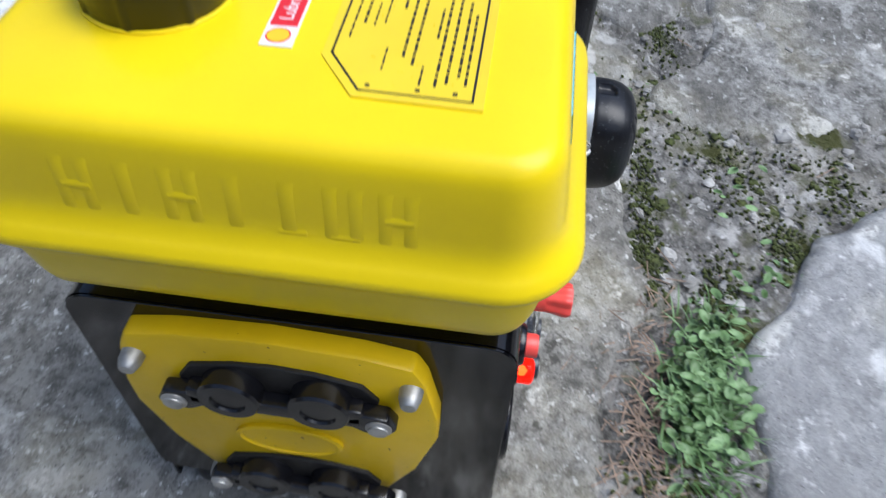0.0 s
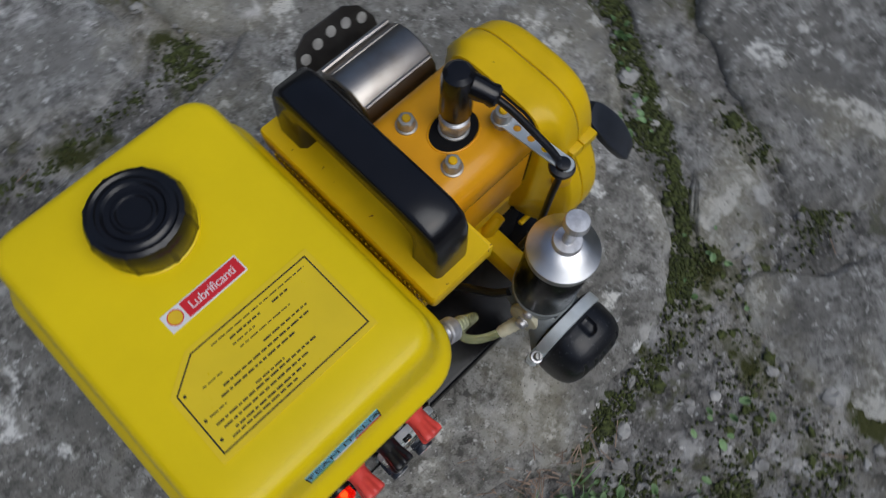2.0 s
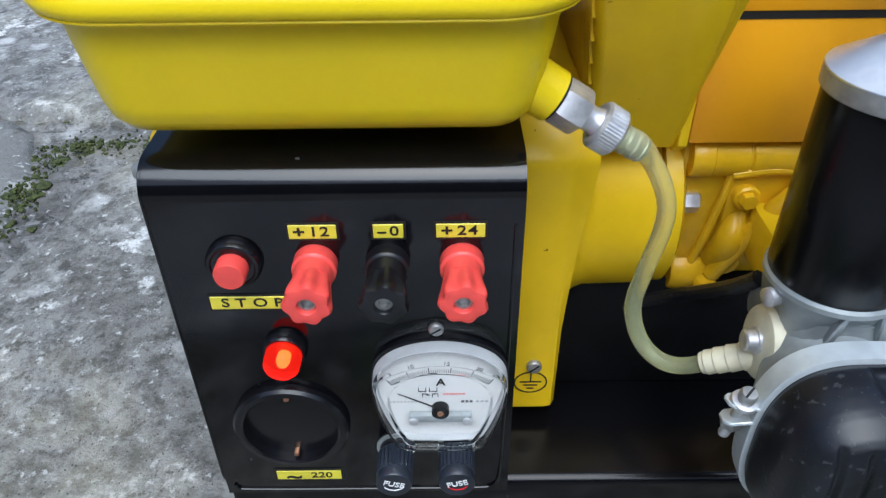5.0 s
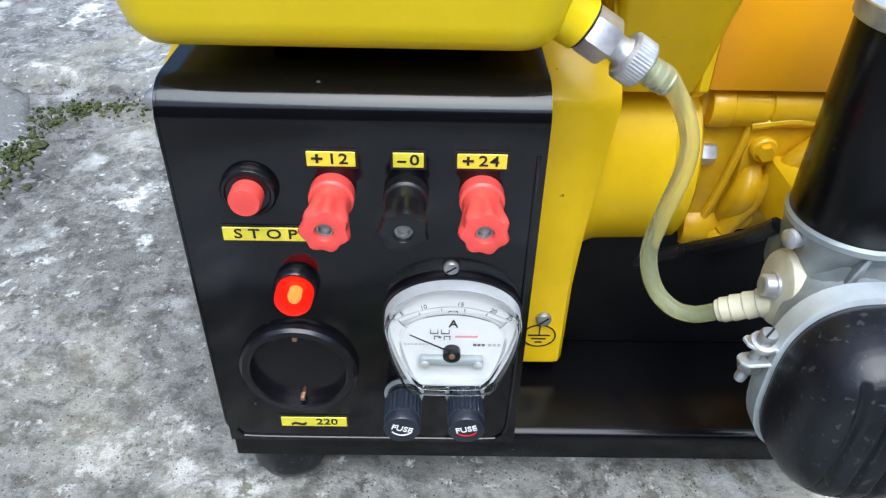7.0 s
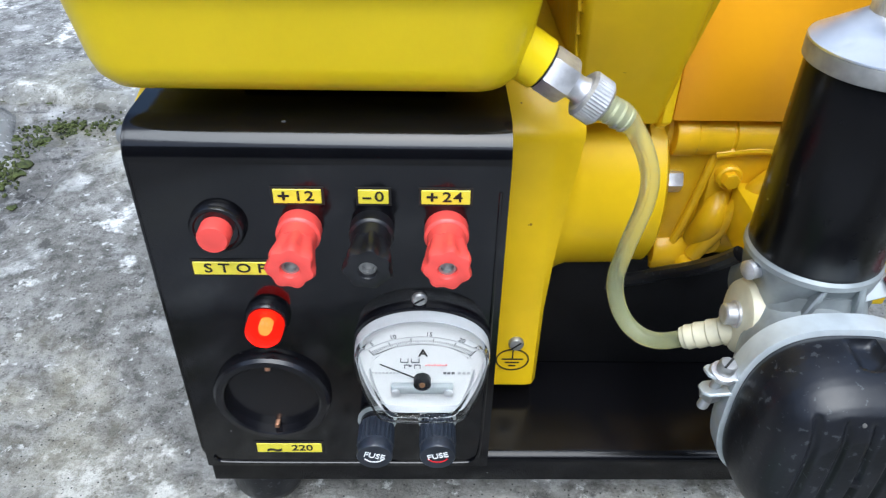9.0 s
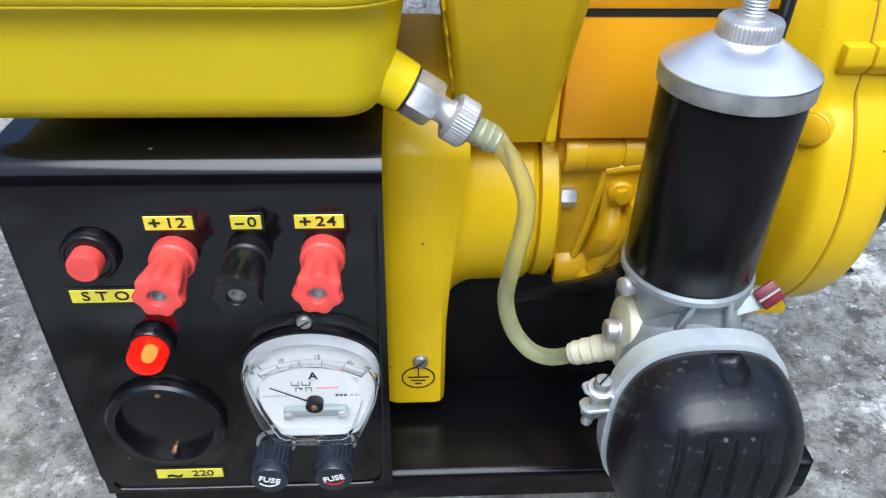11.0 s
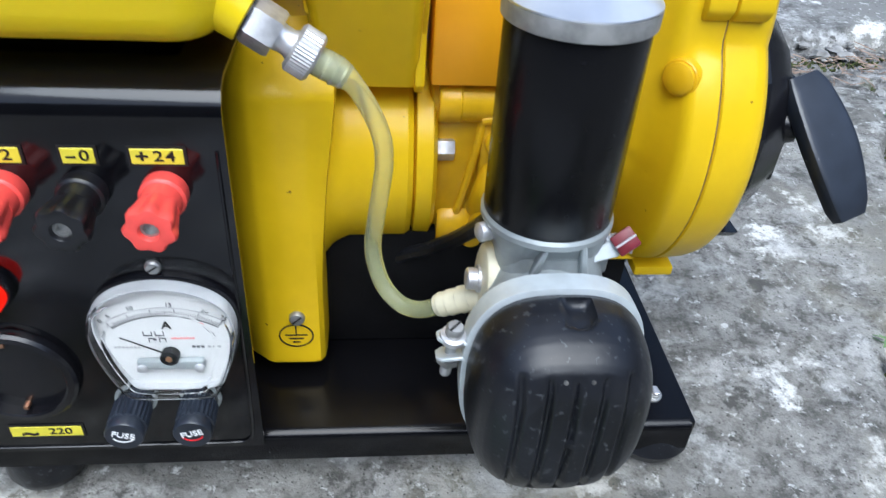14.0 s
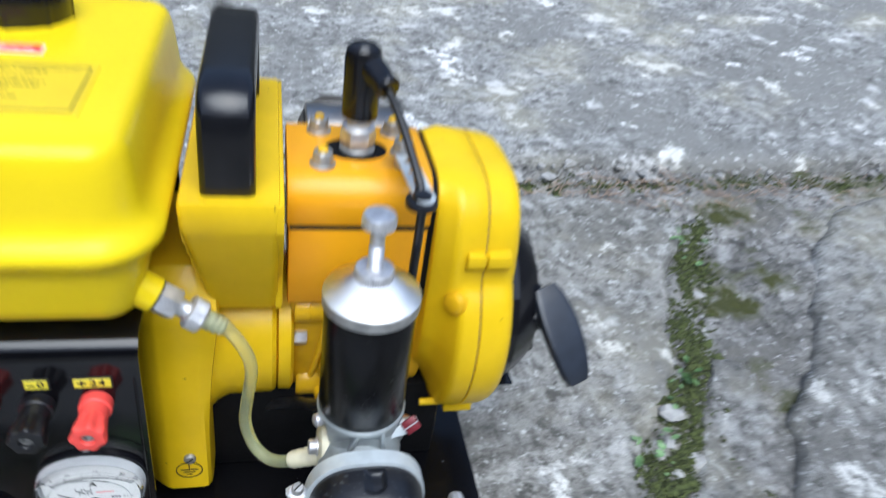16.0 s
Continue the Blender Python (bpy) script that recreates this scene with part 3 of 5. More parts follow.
for s in (-1, 1):
    part("dash", join(*[box(s * 21.6 - 1.2, s * 21.6 + 1.2, d, d + 0.7, 0.15, 0.3, 0) for d in (1.2, 3.0)]), INK_AND_SHADE, ts)

# fuel outlet, union and hose
u0, ud = Vector((112, 15.5, 229)), Vector((50, -4.5, -31)).normalized()
out = lambda s: u0 + ud * s
part("fuel_outlet", lathe([(12, 0), (11, 4), (9.4, 8), (9, 22), (8.2, 22.5)], along(out(0), ud), 28), YELLOW, gen)
un = part("union_nut", hexagon(8.3, 10.5, along(out(23), ud, 10), 1.2), STEEL, gen, "zinc-plated hexagon union nut")
part("washer", lathe([(8.3, 0), (8.3, 1)], along(out(22), ud), 24), RUBBER, un)
part("neck", lathe([(5, 0), (4.6, 2), (4.6, 4), (5.6, 6)], along(out(33.5), ud), 24), STEEL, un)
part("knurled_collar", lathe([(7.2, 0), (8.4, 1), (8.4, 7.5), (7.4, 8.6)], along(out(39), ud), 192, lambda a, k: 1 + (0.014 * math.cos(44 * a) if k in (1, 2) else 0)), STEEL, un)
part("hose_barb", lathe([(4.4, 0), (5.0, 1), (4.4, 3.5), (5.0, 4.4), (4.4, 6.8), (5.0, 7.6), (4.3, 10), (4.6, 10.6), (3.8, 12)], along(out(47), ud), 20), STEEL, un)
h0 = out(48)
hose = part("fuel_hose", tube([tuple(h0), tuple(out(61)), (172.5, 11, 181), (175, 13, 165), (172.5, 17, 140), (171, 18, 122), (174.6, 14, 108.5), (181.5, 8, 102.2), (189.5, 3, 102.6), (197.5, -1.8, 109.0)], lambda t: 3.5 + 1.6 * min(1.0, max(0.0, (0.12 - t) / 0.05)), 16, 8), HOSE, gen, "translucent yellowed plastic fuel hose")


# ---------- generator end, drum and handle housing ----------
def shield_ring(z, inset, cut=0.0):
    a, b = 39 + inset, 157 - inset
    return [(x, y, z) for x, y in ((110, a + 12), (113, a + 8), (121, a + 1.2), (124, a), (143, a), (146, a + 0.8), (148 + cut, a + 4), (148.6 + cut, a + 10), (148.6 + cut, b - 10), (148 + cut, b - 4), (143, b), (124, b), (113, b - 8), (110, b - 12))]


blk = loft([shield_ring(z, i, c) for z, i, c in ((37, 0.6, 0), (38, 0, 0), (85, 0, 0), (110, 0, 1.5), (140, 0, 4), (160, 0, 6.5), (174, 0, 8), (177, 0.6, 8), (179, 2.0, 8), (190, 9, 7), (202, 20, 6))])
yoke = part("end_shield", blk, CAST, gen, "yellow cast generator end shield with foot", 24)
es = part("earth_screw", lathe([(3.7, 0), (3.7, 1.6), (3.1, 2.5), (0.1, 2.7)], along((136, 39, 67), (0, -1, 0)), 22), DULL, gen, "slotted earth screw")
part("slot", prism([(133.6, 65.4), (134.2, 64.8), (138.4, 68.6), (137.8, 69.2)], 36.2, 36.6, "y"), INK_AND_SHADE, es)
sym = []
cxs, czs = 135, 55.5
sym.append(loft([[(cxs + r * math.cos(a), yy, czs + r * 0.88 * math.sin(a)) for a in (2 * math.pi * i / 32 for i in range(32))] for r, yy in ((8.2, 38.9), (8.2, 38.6), (7.5, 38.6), (7.5, 38.9))], False))
for w, z in ((10.5, 55.8), (7, 53.6), (3.5, 51.4)):
    sym.append(box(cxs - w / 2, cxs + w / 2, 38.6, 39.1, z - 0.3, z + 0.3, 0))
sym.append(box(cxs - 0.3, cxs + 0.3, 38.6, 39.1, 55.8, 62.4, 0))
part("earth_mark", join(*sym), INK_AND_SHADE, gen, "printed earth mark")
AX = Matrix.Translation((0, AXIS, 130)) @ Matrix.Rotation(radians(90), 4, "Y")
part("drum", lathe([(30, 145), (56, 145.5), (55, 149), (51, 152.5), (49, 156), (47.5, 160), (47, 186), (45, 188.5), (41, 189), (45.5, 190), (46, 197), (43, 199), (30, 199)], AX, 64), CAST, gen, "yellow cast drum behind the engine")


def housing():
    def ring(x0, x1, y0, y1, z, r):
        return round_rect(x0, x1, y0, y1, r, z, 4)
    return loft([ring(154, 189, 54, 142, 176, 4), ring(150, 189, 44, 152, 196, 4), ring(143, 189.5, 22, 174, 246, 4), ring(142.5, 190, 21, 175, 250, 3), ring(142, 190, 20.5, 175.5, 263, 3), ring(143, 189, 21.5, 174.5, 265, 2)])


hs = part("handle_housing", housing(), CAST, gen, "yellow flared housing under the carrying handle")
part("housing_flange", prism([(58, 172), (50, 178), (50, 200), (21, 248), (21, 264), (175, 264), (175, 248), (146, 200), (146, 178), (138, 172)], 187.5, 191.5, "x", 0.8), CAST, hs)
for i in range(34):
    y = 28 + i * 4.25
    zl = 202 + max(0.0, max(44 - y, y + 1.6 - 152)) / 0.44
    part("grille_bar", prism([(x - 1.3, z) for x, z in ((149.2 - 0.14 * (zl - 202), zl), (143.2, 246))] + [(x + 1.5, z) for x, z in ((143.2, 246), (149.2 - 0.14 * (zl - 202), zl))], y, y + 1.6, "y", 0.3, 1), CAST, hs) if zl < 242 else None


def handle():
    rows = []
    prof = [(28, 265), (28.5, 285), (30, 302), (34, 311.5), (42, 316), (60, 317), (98, 317), (136, 317), (154, 316), (162, 311.5), (166, 302), (167.5, 285), (168, 265)]
    inner = [(52, 265), (51, 282), (51, 290), (53, 296), (58, 299), (66, 300), (98, 300), (130, 300), (138, 299), (143, 296), (145, 290), (145, 282), (144, 265)]
    for (yo, zo), (yi, zi) in zip(prof, inner):
        o, i = Vector((0, yo, zo)), Vector((0, yi, zi))
        d = (o - i).normalized()
        c = 3.4
        rows.append([(152 + c, *(o)[1:]), (178 - c, *(o)[1:]), (178 - 1, *(o - d * 1.2)[1:]), (178, *(o - d * c)[1:]), (178, *(i + d * c)[1:]), (178 - c, *(i)[1:]), (152 + c, *(i)[1:]), (152, *(i + d * c)[1:]), (152, *(o - d * c)[1:]), (153, *(o - d * 1.2)[1:])])
    return loft(rows)


part("carrying_handle", handle(), PLASTIC, gen, "thick glossy black plastic carrying handle", 50)


# ---------- engine ----------
sh = part("cylinder_shroud", bevelled(prism([(58, 175), (58, 228), (137, 228), (137, 175)], 194.5, 272.2, "x"), 1.2), ORANGE, gen, "orange cooling shroud of the cylinder")
arc = [(17 - 17 * math.cos(radians(a)), 17 * math.sin(radians(a))) for a in range(0, 91, 10)]
top = prism([(57, 230)] + [(57 + u, 241 + v) for u, v in arc] + [(139 - u, 241 + v) for u, v in arc[::-1]] + [(139, 230)], 193.5, 272.8, "x", 0.8)
part("shroud_joint", prism([(59, 178)] + [(59 + u * 0.94, 241 + v * 0.9) for u, v in arc] + [(137 - u * 0.94, 241 + v * 0.9) for u, v in arc[::-1]] + [(137, 178)], 270, 277, "x"), MATTBLACK, sh)
part("shroud_top", top, ORANGE, sh, "", 40)
part("shroud_gap", box(195, 272, 57.7, 137.3, 227, 231, 0), INK_AND_SHADE, sh)
# flat black disc on the shroud paints the shade of a deep plug well
part("well_shade", lathe([(18.5, 257.6), (18.5, 258.15), (17.5, 258.2)], Matrix.Translation((232, 94, 0)) @ Matrix.Diagonal((1, 0.78, 1, 1)), 36), MATTBLACK, sh)
part("well_edge", tube([(232 + 18.5 * math.cos(2 * math.pi * i / 24), 94 + 14.4 * math.sin(2 * math.pi * i / 24), 258.2) for i in range(25)], 0.7, 6, 2), ORANGE, sh)
for bx, by, lift in ((212.5, 76, 0), (212.5, 117, 0), (256, 76, 8.4), (256, 117, 0)):
    b = part("head_bolt", lathe([(7.2, 258), (7.2, 259.0), (6.2, 259.6)], Matrix.Translation((bx, by, lift)), 24), DULL, gen, "zinc head nut with washer")
    part("nut", lathe([(6.0, 259.4), (6.2, 260.4), (5.4, 262.4), (5.4, 265.4), (4.7, 266.4), (3.2, 266.6)], Matrix.Translation((bx, by, lift)) @ Matrix.Rotation(0.3, 4, "Z"), 36, lambda a, k: 1 + (0.05 * math.cos(6 * a) if 2 <= k <= 3 else 0)), DULL, b)
    part("stud", lathe([(2.9, 265), (2.9, 267.6), (2.3, 268.4), (0.1, 268.5)], Matrix.Translation((bx, by, lift)), 16), CASE, b, "yellow painted stud end")
    if lift:
        part("spacer", lathe([(4.2, 258), (4.2, 266)], Matrix.Translation((bx, by, 0)), 18), DULL, b)
PLUG = Matrix.Translation((233, 95, 0))
plug = part("spark_plug", hexagon(10.2, 8.5, PLUG @ Matrix.Translation((0, 0, 262)), 1.4), STEEL, gen, "spark plug with pale porcelain and bright hexagon shell")
part("gasket", lathe([(9.2, 257.8), (10.2, 258.6), (10.2, 260.0), (9.0, 260.8), (8.6, 262.2)], PLUG, 28), DULL, plug)
part("shell", lathe([(9.6, 270.4), (9.4, 272.6), (8.2, 273.8), (7.2, 274.2)], PLUG, 28), STEEL, plug)
part("porcelain", lathe([(6.8, 273.8), (6.6, 281), (5, 283)], PLUG, 24), PORCELAIN, plug)
boot = part("plug_boot", join(lathe([(9.8, 279), (10.2, 281), (10, 296), (10.2, 312), (9.2, 318), (6.5, 320.5), (0.1, 321)], Matrix.Translation((233, 95, 0)), 28),
                              lathe([(7.5, 0), (7.5, 10), (6.6, 15), (7.4, 19), (6, 21), (0.1, 21.5)], along((236, 92, 310), (0.45, -0.88, -0.32)), 24)), PLASTIC, gen, "black plug cap with side lead")
lead = [(244, 76, 303.5), (248.5, 65.5, 296.5), (254, 49, 283.5), (258, 35, 272), (259.4, 28, 262), (259.6, 27, 245), (259.4, 27.5, 225), (259, 27.5, 195), (257, 28, 168), (247, 30, 146)]
part("ignition_lead", tube(lead, 2.5, 12), RUBBER, gen, "black ignition lead")


def drilled_strap(length, w, holes, hr, t):
    """A flat strip along x with rounded ends and round holes through it."""
    bm = bmesh.new()
    rim = [bm.verts.new((x, y, 0)) for x, y, _ in round_rect(0, length, -w, w, w - 0.2, 0, 6)]
    rings = [[bm.verts.new((c + hr * math.cos(2 * math.pi * i / 16), hr * math.sin(2 * math.pi * i / 16), 0)) for i in range(16)] for c in holes]
    es = [bm.edges.new((l[i], l[(i + 1) % len(l)])) for l in [rim] + rings for i in range(len(l))]
    bmesh.ops.triangle_fill(bm, edges=es, use_beauty=True)
    bmesh.ops.recalc_face_normals(bm, faces=bm.faces)
    bmesh.ops.solidify(bm, geom=bm.faces[:], thickness=t)
    return bm


bm = drilled_strap(62, 5.4, (19, 30, 41), 2.6, 1.4)
bm.transform(Matrix.Translation((255.4, 83, 266.4)) @ Matrix.Rotation(radians(-85), 4, "Z"))
strap = part("lead_strap", bm, BAND, gen, "perforated bare steel strap holding the lead")
part("grommet", lathe([(4, 261.5), (8.2, 262.2), (8.6, 264.2), (8.2, 266), (5, 267), (4.6, 269.5), (3, 270)], Matrix.Translation((259, 27.5, 0)), 26), RUBBER, strap)

# crankcase with its cover and bolts
cr = part("crankcase", prism([(72, 96), (66, 108), (66, 168), (72, 176), (124, 176), (130, 168), (130, 108), (124, 92)], 196, 282, "x", 3.0), CASE, gen, "yellow cast crankcase")
part("valve_tube", lathe([(9.2, 0), (9.8, 1), (9.8, 9), (9.2, 9.6), (9.2, 24), (8.6, 24.6), (8.6, 25.2), (9.6, 25.8), (9.6, 62), (9, 63)], along((199, 68, 164.5), (1, 0, 0)), 30), CASE, cr)
part("valve_cover", prism([(218, 108), (218, 156), (222, 160), (246, 161), (250, 157), (250, 108)], 62, 70, "y", 2.5), CASE, cr)
part("cover_rib", tube([(219, 61, 104), (224, 59, 116), (231, 57, 131), (239, 56, 144), (250, 57, 154)], lambda t: 4.0 + 1.6 * t, 14), CASE, cr)
part("cover_bulge", tube([(219.5, 66, 110), (222, 61, 120), (224, 60.5, 128), (226, 66, 136)], lambda t: 5.0 + 2.0 * math.sin(math.pi * t), 16), CASE, cr)
part("case_web", tube([(208, 66.5, 100), (213, 64.5, 122), (217, 63.5, 146), (219, 64, 158)], 2.0, 10), CASE, cr)
part("case_foot", lathe([(10, 0), (11, 1.5), (11, 17), (10, 18.5)], along((201, 72, 101), (1, 0, 0)), 24), CASE, cr)
part("cover_rib", tube([(218, 62, 158), (234, 60.5, 161), (250, 62, 159)], 2.4, 10), CASE, cr)
part("cover_boss", lathe([(5.8, 0), (5.8, 4), (5.0, 5.0)], along((225.6, 63, 147.4), (0, -1, 0)), 20), CASE, cr)
part("cover_bolt", hexagon(4.0, 3.2, along((225.6, 58.4, 147.4), (0, -1, 0), 12)), CASE, cr)
part("cover_boss", lathe([(6.8, 0), (6.8, 4), (5.8, 5.5)], along((224, 64, 112), (0, -1, 0)), 20), CASE, cr)
part("oil_boss", lathe([(5, 0), (5, 9), (4, 10)], along((216, 66, 100), (0.2, -1, -0.2)), 18), CASE, cr)
cb = part("case_bolt", hexagon(5.6, 8, along((199, 66.5, 142), (1, 0, 0)), 0.8), STEEL, gen, "bright zinc hexagon bolt")
part("cable", tube([(140, 96, 50), (170, 78, 66), (186, 67, 82), (196, 58, 92), (202, 50, 101), (207, 34, 116), (211, 20, 130), (216, 12, 141)], 3.4, 10), RUBBER, gen, "black cable under the carburettor")


# fan and recoil housing: round with a flat crown, a joint line and side ears
def fan_outline(grow=0.0, k=140.0, rc=72.0):
    """Round below, with a boxy crown above; the smaller k, the rounder its corners."""
    pts = []
    for i in range(120):
        a = radians(-90 + 3 * i)
        c, s = abs(math.cos(a)), math.sin(a)
        r = rc
        if s > 0:
            p = 2.6 + (k - 120) / 11
            r = max(r, 1 / ((c / min(58.0, rc + 1.0)) ** p + (s / 106.5) ** p) ** (1 / p))
        r += grow
        pts.append((AXIS + r * math.cos(a), 152 + r * s))
    return pts


def fan_shell(rows):
    return loft([[(x, y, z) for y, z in fan_outline(o, k, rc)] for x, o, k, rc in rows])


fan = part("fan_housing", fan_shell([(275.5, -2, 150, 45), (276.3, 0, 150, 46), (280, 0.1, 149, 48), (284, 0.2, 147, 53.5), (287.5, 0.3, 145, 62), (290, 0.3, 144, 70), (292, 0.2, 143, 74), (294.5, 0.1, 142, 75.6), (303.0, 0, 138, 76), (303.6, -0.7, 138, 76)]), CAST, gen, "yellow cast fan housing with chipped paint", 50)
part("fan_cover", fan_shell([(304.2, -0.6, 138, 76), (304.8, 0.1, 138, 76), (317, -0.6, 133, 76), (321.5, -2.0, 130, 76), (324.5, -4.5, 128, 76), (326, -9.5, 126, 76), (326.4, -22, 120, 76)]), CAST, fan, "", 50)
part("joint_line", fan_shell([(303.2, -1.0, 138, 76), (304.6, -1.0, 138, 76)]), RUST, fan)
for s in (-1, 1):
    yc = AXIS + s * 51
    for xa, xb in ((292.5, 303.5), (304.2, 318.5)):
        part("ear", prism([(yc - 7, 211), (yc + 7, 211), (yc + 10.5, 215.5), (yc + 10, 223), (yc - 10, 223), (yc - 10.5, 215.5)], xa, xb, "x", 1.2), CAST, fan)
bo = part("round_boss", lathe([(7.4, -8), (7.4, 1.0), (6.8, 1.6), (6.4, 1.6), (6.5, 2.2), (6.2, 3.0), (4.8, 3.7), (2.6, 4.1), (0.1, 4.2)], along((289.2, 37.2, 190), (-0.72, -0.69, 0.05)), 28), CASE, gen, "round yellow plug in the fan housing")
part("foot_lug", box(302, 322, 60, 92, 74, 79.5, 1.2), CAST, fan)
part("foot_lug", box(290, 303, 76, 120, 25.6, 86, 2), CAST, fan)
part("case_screw", lathe([(2.4, 0), (2.4, 14)], along((282, 54, 92), (1, 0, 0)), 14), CAST, fan)
# added block, its black stands in for the shade under drum and engine
part("shade_block", box(147, 300, 66, 150, 25.5, 97, 3), MATTBLACK, gen, "added black block standing in for shade under the engine")

# recoil starter
RX = Matrix.Translation((0, AXIS, 150)) @ Matrix.Rotation(radians(90), 4, "Y")
rec = part("recoil_starter", lathe([(58, 325), (60, 327), (59, 334), (52, 344), (46, 351), (30, 353), (0.1, 353)], RX @ Matrix.Rotation(radians(11), 4, "Z"), 16), PLASTIC, gen, "black faceted recoil starter cover", 20)
part("guard_plate", prism([(58, 100), (138, 100), (142, 105), (54, 105)], 324, 346, "x", 1.0), PLASTIC, rec)
for i in range(6):
    a = radians(60 * i + 20)
    part("spoke", box(344, 354, AXIS + 40 * math.cos(a) - 4, AXIS + 40 * math.cos(a) + 4, 150 + 40 * math.sin(a) - 4, 150 + 40 * math.sin(a) + 4, 1.5), PLASTIC, rec)


def pull_handle():
    a, b = Vector((354, 64, 180.5)), Vector((377, 28, 131))
    d = (b - a)
    t = d.normalized()
    nrm = Vector((0.1, -0.65, 0.75))
    nrm = (nrm - t * nrm.dot(t)).normalized()
    s = t.cross(nrm)
    rows = []
    for k in range(13):
        u = k / 12
        w = 7.0 + 5.5 * math.sin(math.pi * min(1, u * 0.85 + 0.1)) - (1.0 if k in (0, 12) else 0)
        h = 4.0 - (1.0 if k in (0, 12) else 0)
        c = a + d * u + nrm * (3.0 * math.sin(math.pi * u))
        rows.append([tuple(c + s * (w * math.copysign(abs(math.cos(q)) ** 0.22, math.cos(q))) + nrm * (h * math.copysign(abs(math.sin(q)) ** 0.22, math.sin(q)))) for q in (2 * math.pi * (i + 0.5) / 20 for i in range(20))])
    return loft(rows)


part("pull_handle", pull_handle(), GRIP, gen, "black starter pull handle", 28)
part("rope_guide", lathe([(9, 0), (9, 14), (6, 20)], along((340, 66, 160), (0.75, -0.5, 0)), 20), PLASTIC, gen)

# muffler behind the cylinder, with a perforated shield
prof = [(146, 200), (145, 226), (148, 238), (155, 246), (165, 250.5), (176, 251.5), (186, 249), (193, 244), (196, 239), (199, 239.5), (200.5, 237), (199, 233), (204, 226), (206, 212), (205, 200)]
prof = [(146 + (y - 146) * 0.93, 200 + (z - 200) * 0.95) for y, z in prof]
mf = part("muffler", prism(prof, 207, 270, "x", 2.2, 3), MUFFLER, gen, "heat-stained steel muffler", 50)
for y, z, h in ((152, 241.2, 1.6), (185, 244.4, 1.4)):
    part("muffler_ridge", tube([(209, y, z), (240, y, z + 0.6), (268, y, z)], h, 8), MUFFLER, mf)
for xa in (205.6, 269.6):
    part("muffler_end", prism([(176 + (y - 176) * 0.9, 214 + (z - 214) * 0.86) for y, z in prof], xa, xa + 1.8, "x", 0.6, 1), SCORCH, mf)
part("muffler_rim", tube([(208, 195.3, 238), (238, 195.3, 239), (269, 195.3, 238)], 2.0, 8), MUFFLER, mf)
shd = part("heat_shield", prism([(204, 0), (204, 10), (210, 22), (222, 29), (258, 29), (270, 22), (278, 8), (278, 0)], 0, 2.0, "z", 0.4, 1), SCORCH, gen, "dark perforated heat shield strip")
shd.matrix_basis = Matrix.Translation((0, 0.219, 0.205)) @ Matrix.Rotation(radians(62), 4, "X")
for k in range(5):
    part("hole", lathe([(4.2, 1.9), (4.2, 2.4)], Matrix.Translation((214 + 13.5 * k, 13 + 6 * math.sin(math.pi * k / 4), 0)), 18), PEBBLE, shd)
part("muffler_bracket", box(225, 255, 136, 160, 150, 200, 2), BLACK, gen)


# ---------- carburettor ----------
CX, CY = 233.0, -5.0
ct = Matrix.Translation((CX, CY, 0))
dash = part("carburettor_chamber", lathe([(22, 157), (22.9, 158.5), (22.9, 230), (22.5, 231)], ct, 56), TUBE, gen, "gloss black carburettor chamber")
part("base_ring", lathe([(23.0, 154.5), (23.8, 155.2), (23.8, 157.2), (22.9, 158.4)], ct, 48), CASTALU, dash)
cap2 = part("chamber_cap", lathe([(23.9, 232.4), (24.2, 232.8), (24.0, 233.3), (17, 237.6), (9.5, 242.4), (8, 242.8)], ct, 96), ALU, gen, "spun aluminium conical cap")
part("cap_rim", lathe([(23.3, 226.6), (24.1, 227.0), (24.2, 232.2), (24.0, 232.7)], ct, 96), DULL, cap2, "dull oxidised rim")
part("knurled_nut", lathe([(8.9, 241.8), (9.5, 242.4), (9.5, 246.8), (9.0, 247.6), (5, 247.8)], ct, 240, lambda a, k: 1 + (0.012 * math.cos(48 * a) if k in (1, 2) else 0)), STEEL, cap2)
rod = [(4.2, 247), (3.8, 249)]
for k in range(12):
    rod += [(3.8, 249 + k), (3.3, 249.5 + k)]
part("threaded_rod", lathe(rod + [(3.6, 262), (3.6, 269), (4.6, 271)], ct, 24), STEEL, cap2)
part("tickler_knob", lathe([(6.2, 270), (8.0, 271.5), (8.0, 276), (7.2, 277.4), (0.1, 277.8)], ct, 128, lambda a, k: 1 + (0.02 * math.cos(32 * a) if k in (1, 2) else 0)), STEEL, cap2)


def funnel():
    rows = []
    for u, y in ((0, 14), (0.0, 2), (0.05, -6), (0.2, -12), (0.5, -19), (0.85, -26), (1.0, -29)):
        w, h, cz = 17 + 11 * u, 20 + 14 * u, 131 + (109 - 131) * u
        rows.append([(232 + w * math.cos(a), y, cz + h * math.sin(a)) for a in (2 * math.pi * i / 44 for i in range(44))])
    return loft(rows)


carb = part("carburettor_body", funnel(), CASTALU, gen, "grey die-cast carburettor body", 50)
part("casting_top", loft([round_rect(216, 250, -20, 12, 8, 132, 4), round_rect(214, 252, -23, 14, 9, 148, 4), round_rect(211, 255, -26, 16, 16, 155, 4)]), CASTALU, carb, "", 40)
part("casting_shoulder", loft([round_rect(215, 256, -25, 14, 10, 121, 4), round_rect(215, 255, -27, 15, 11, 134, 4), round_rect(217, 251, -24, 13, 10, 148, 4)]), CASTALU, carb, "", 40)
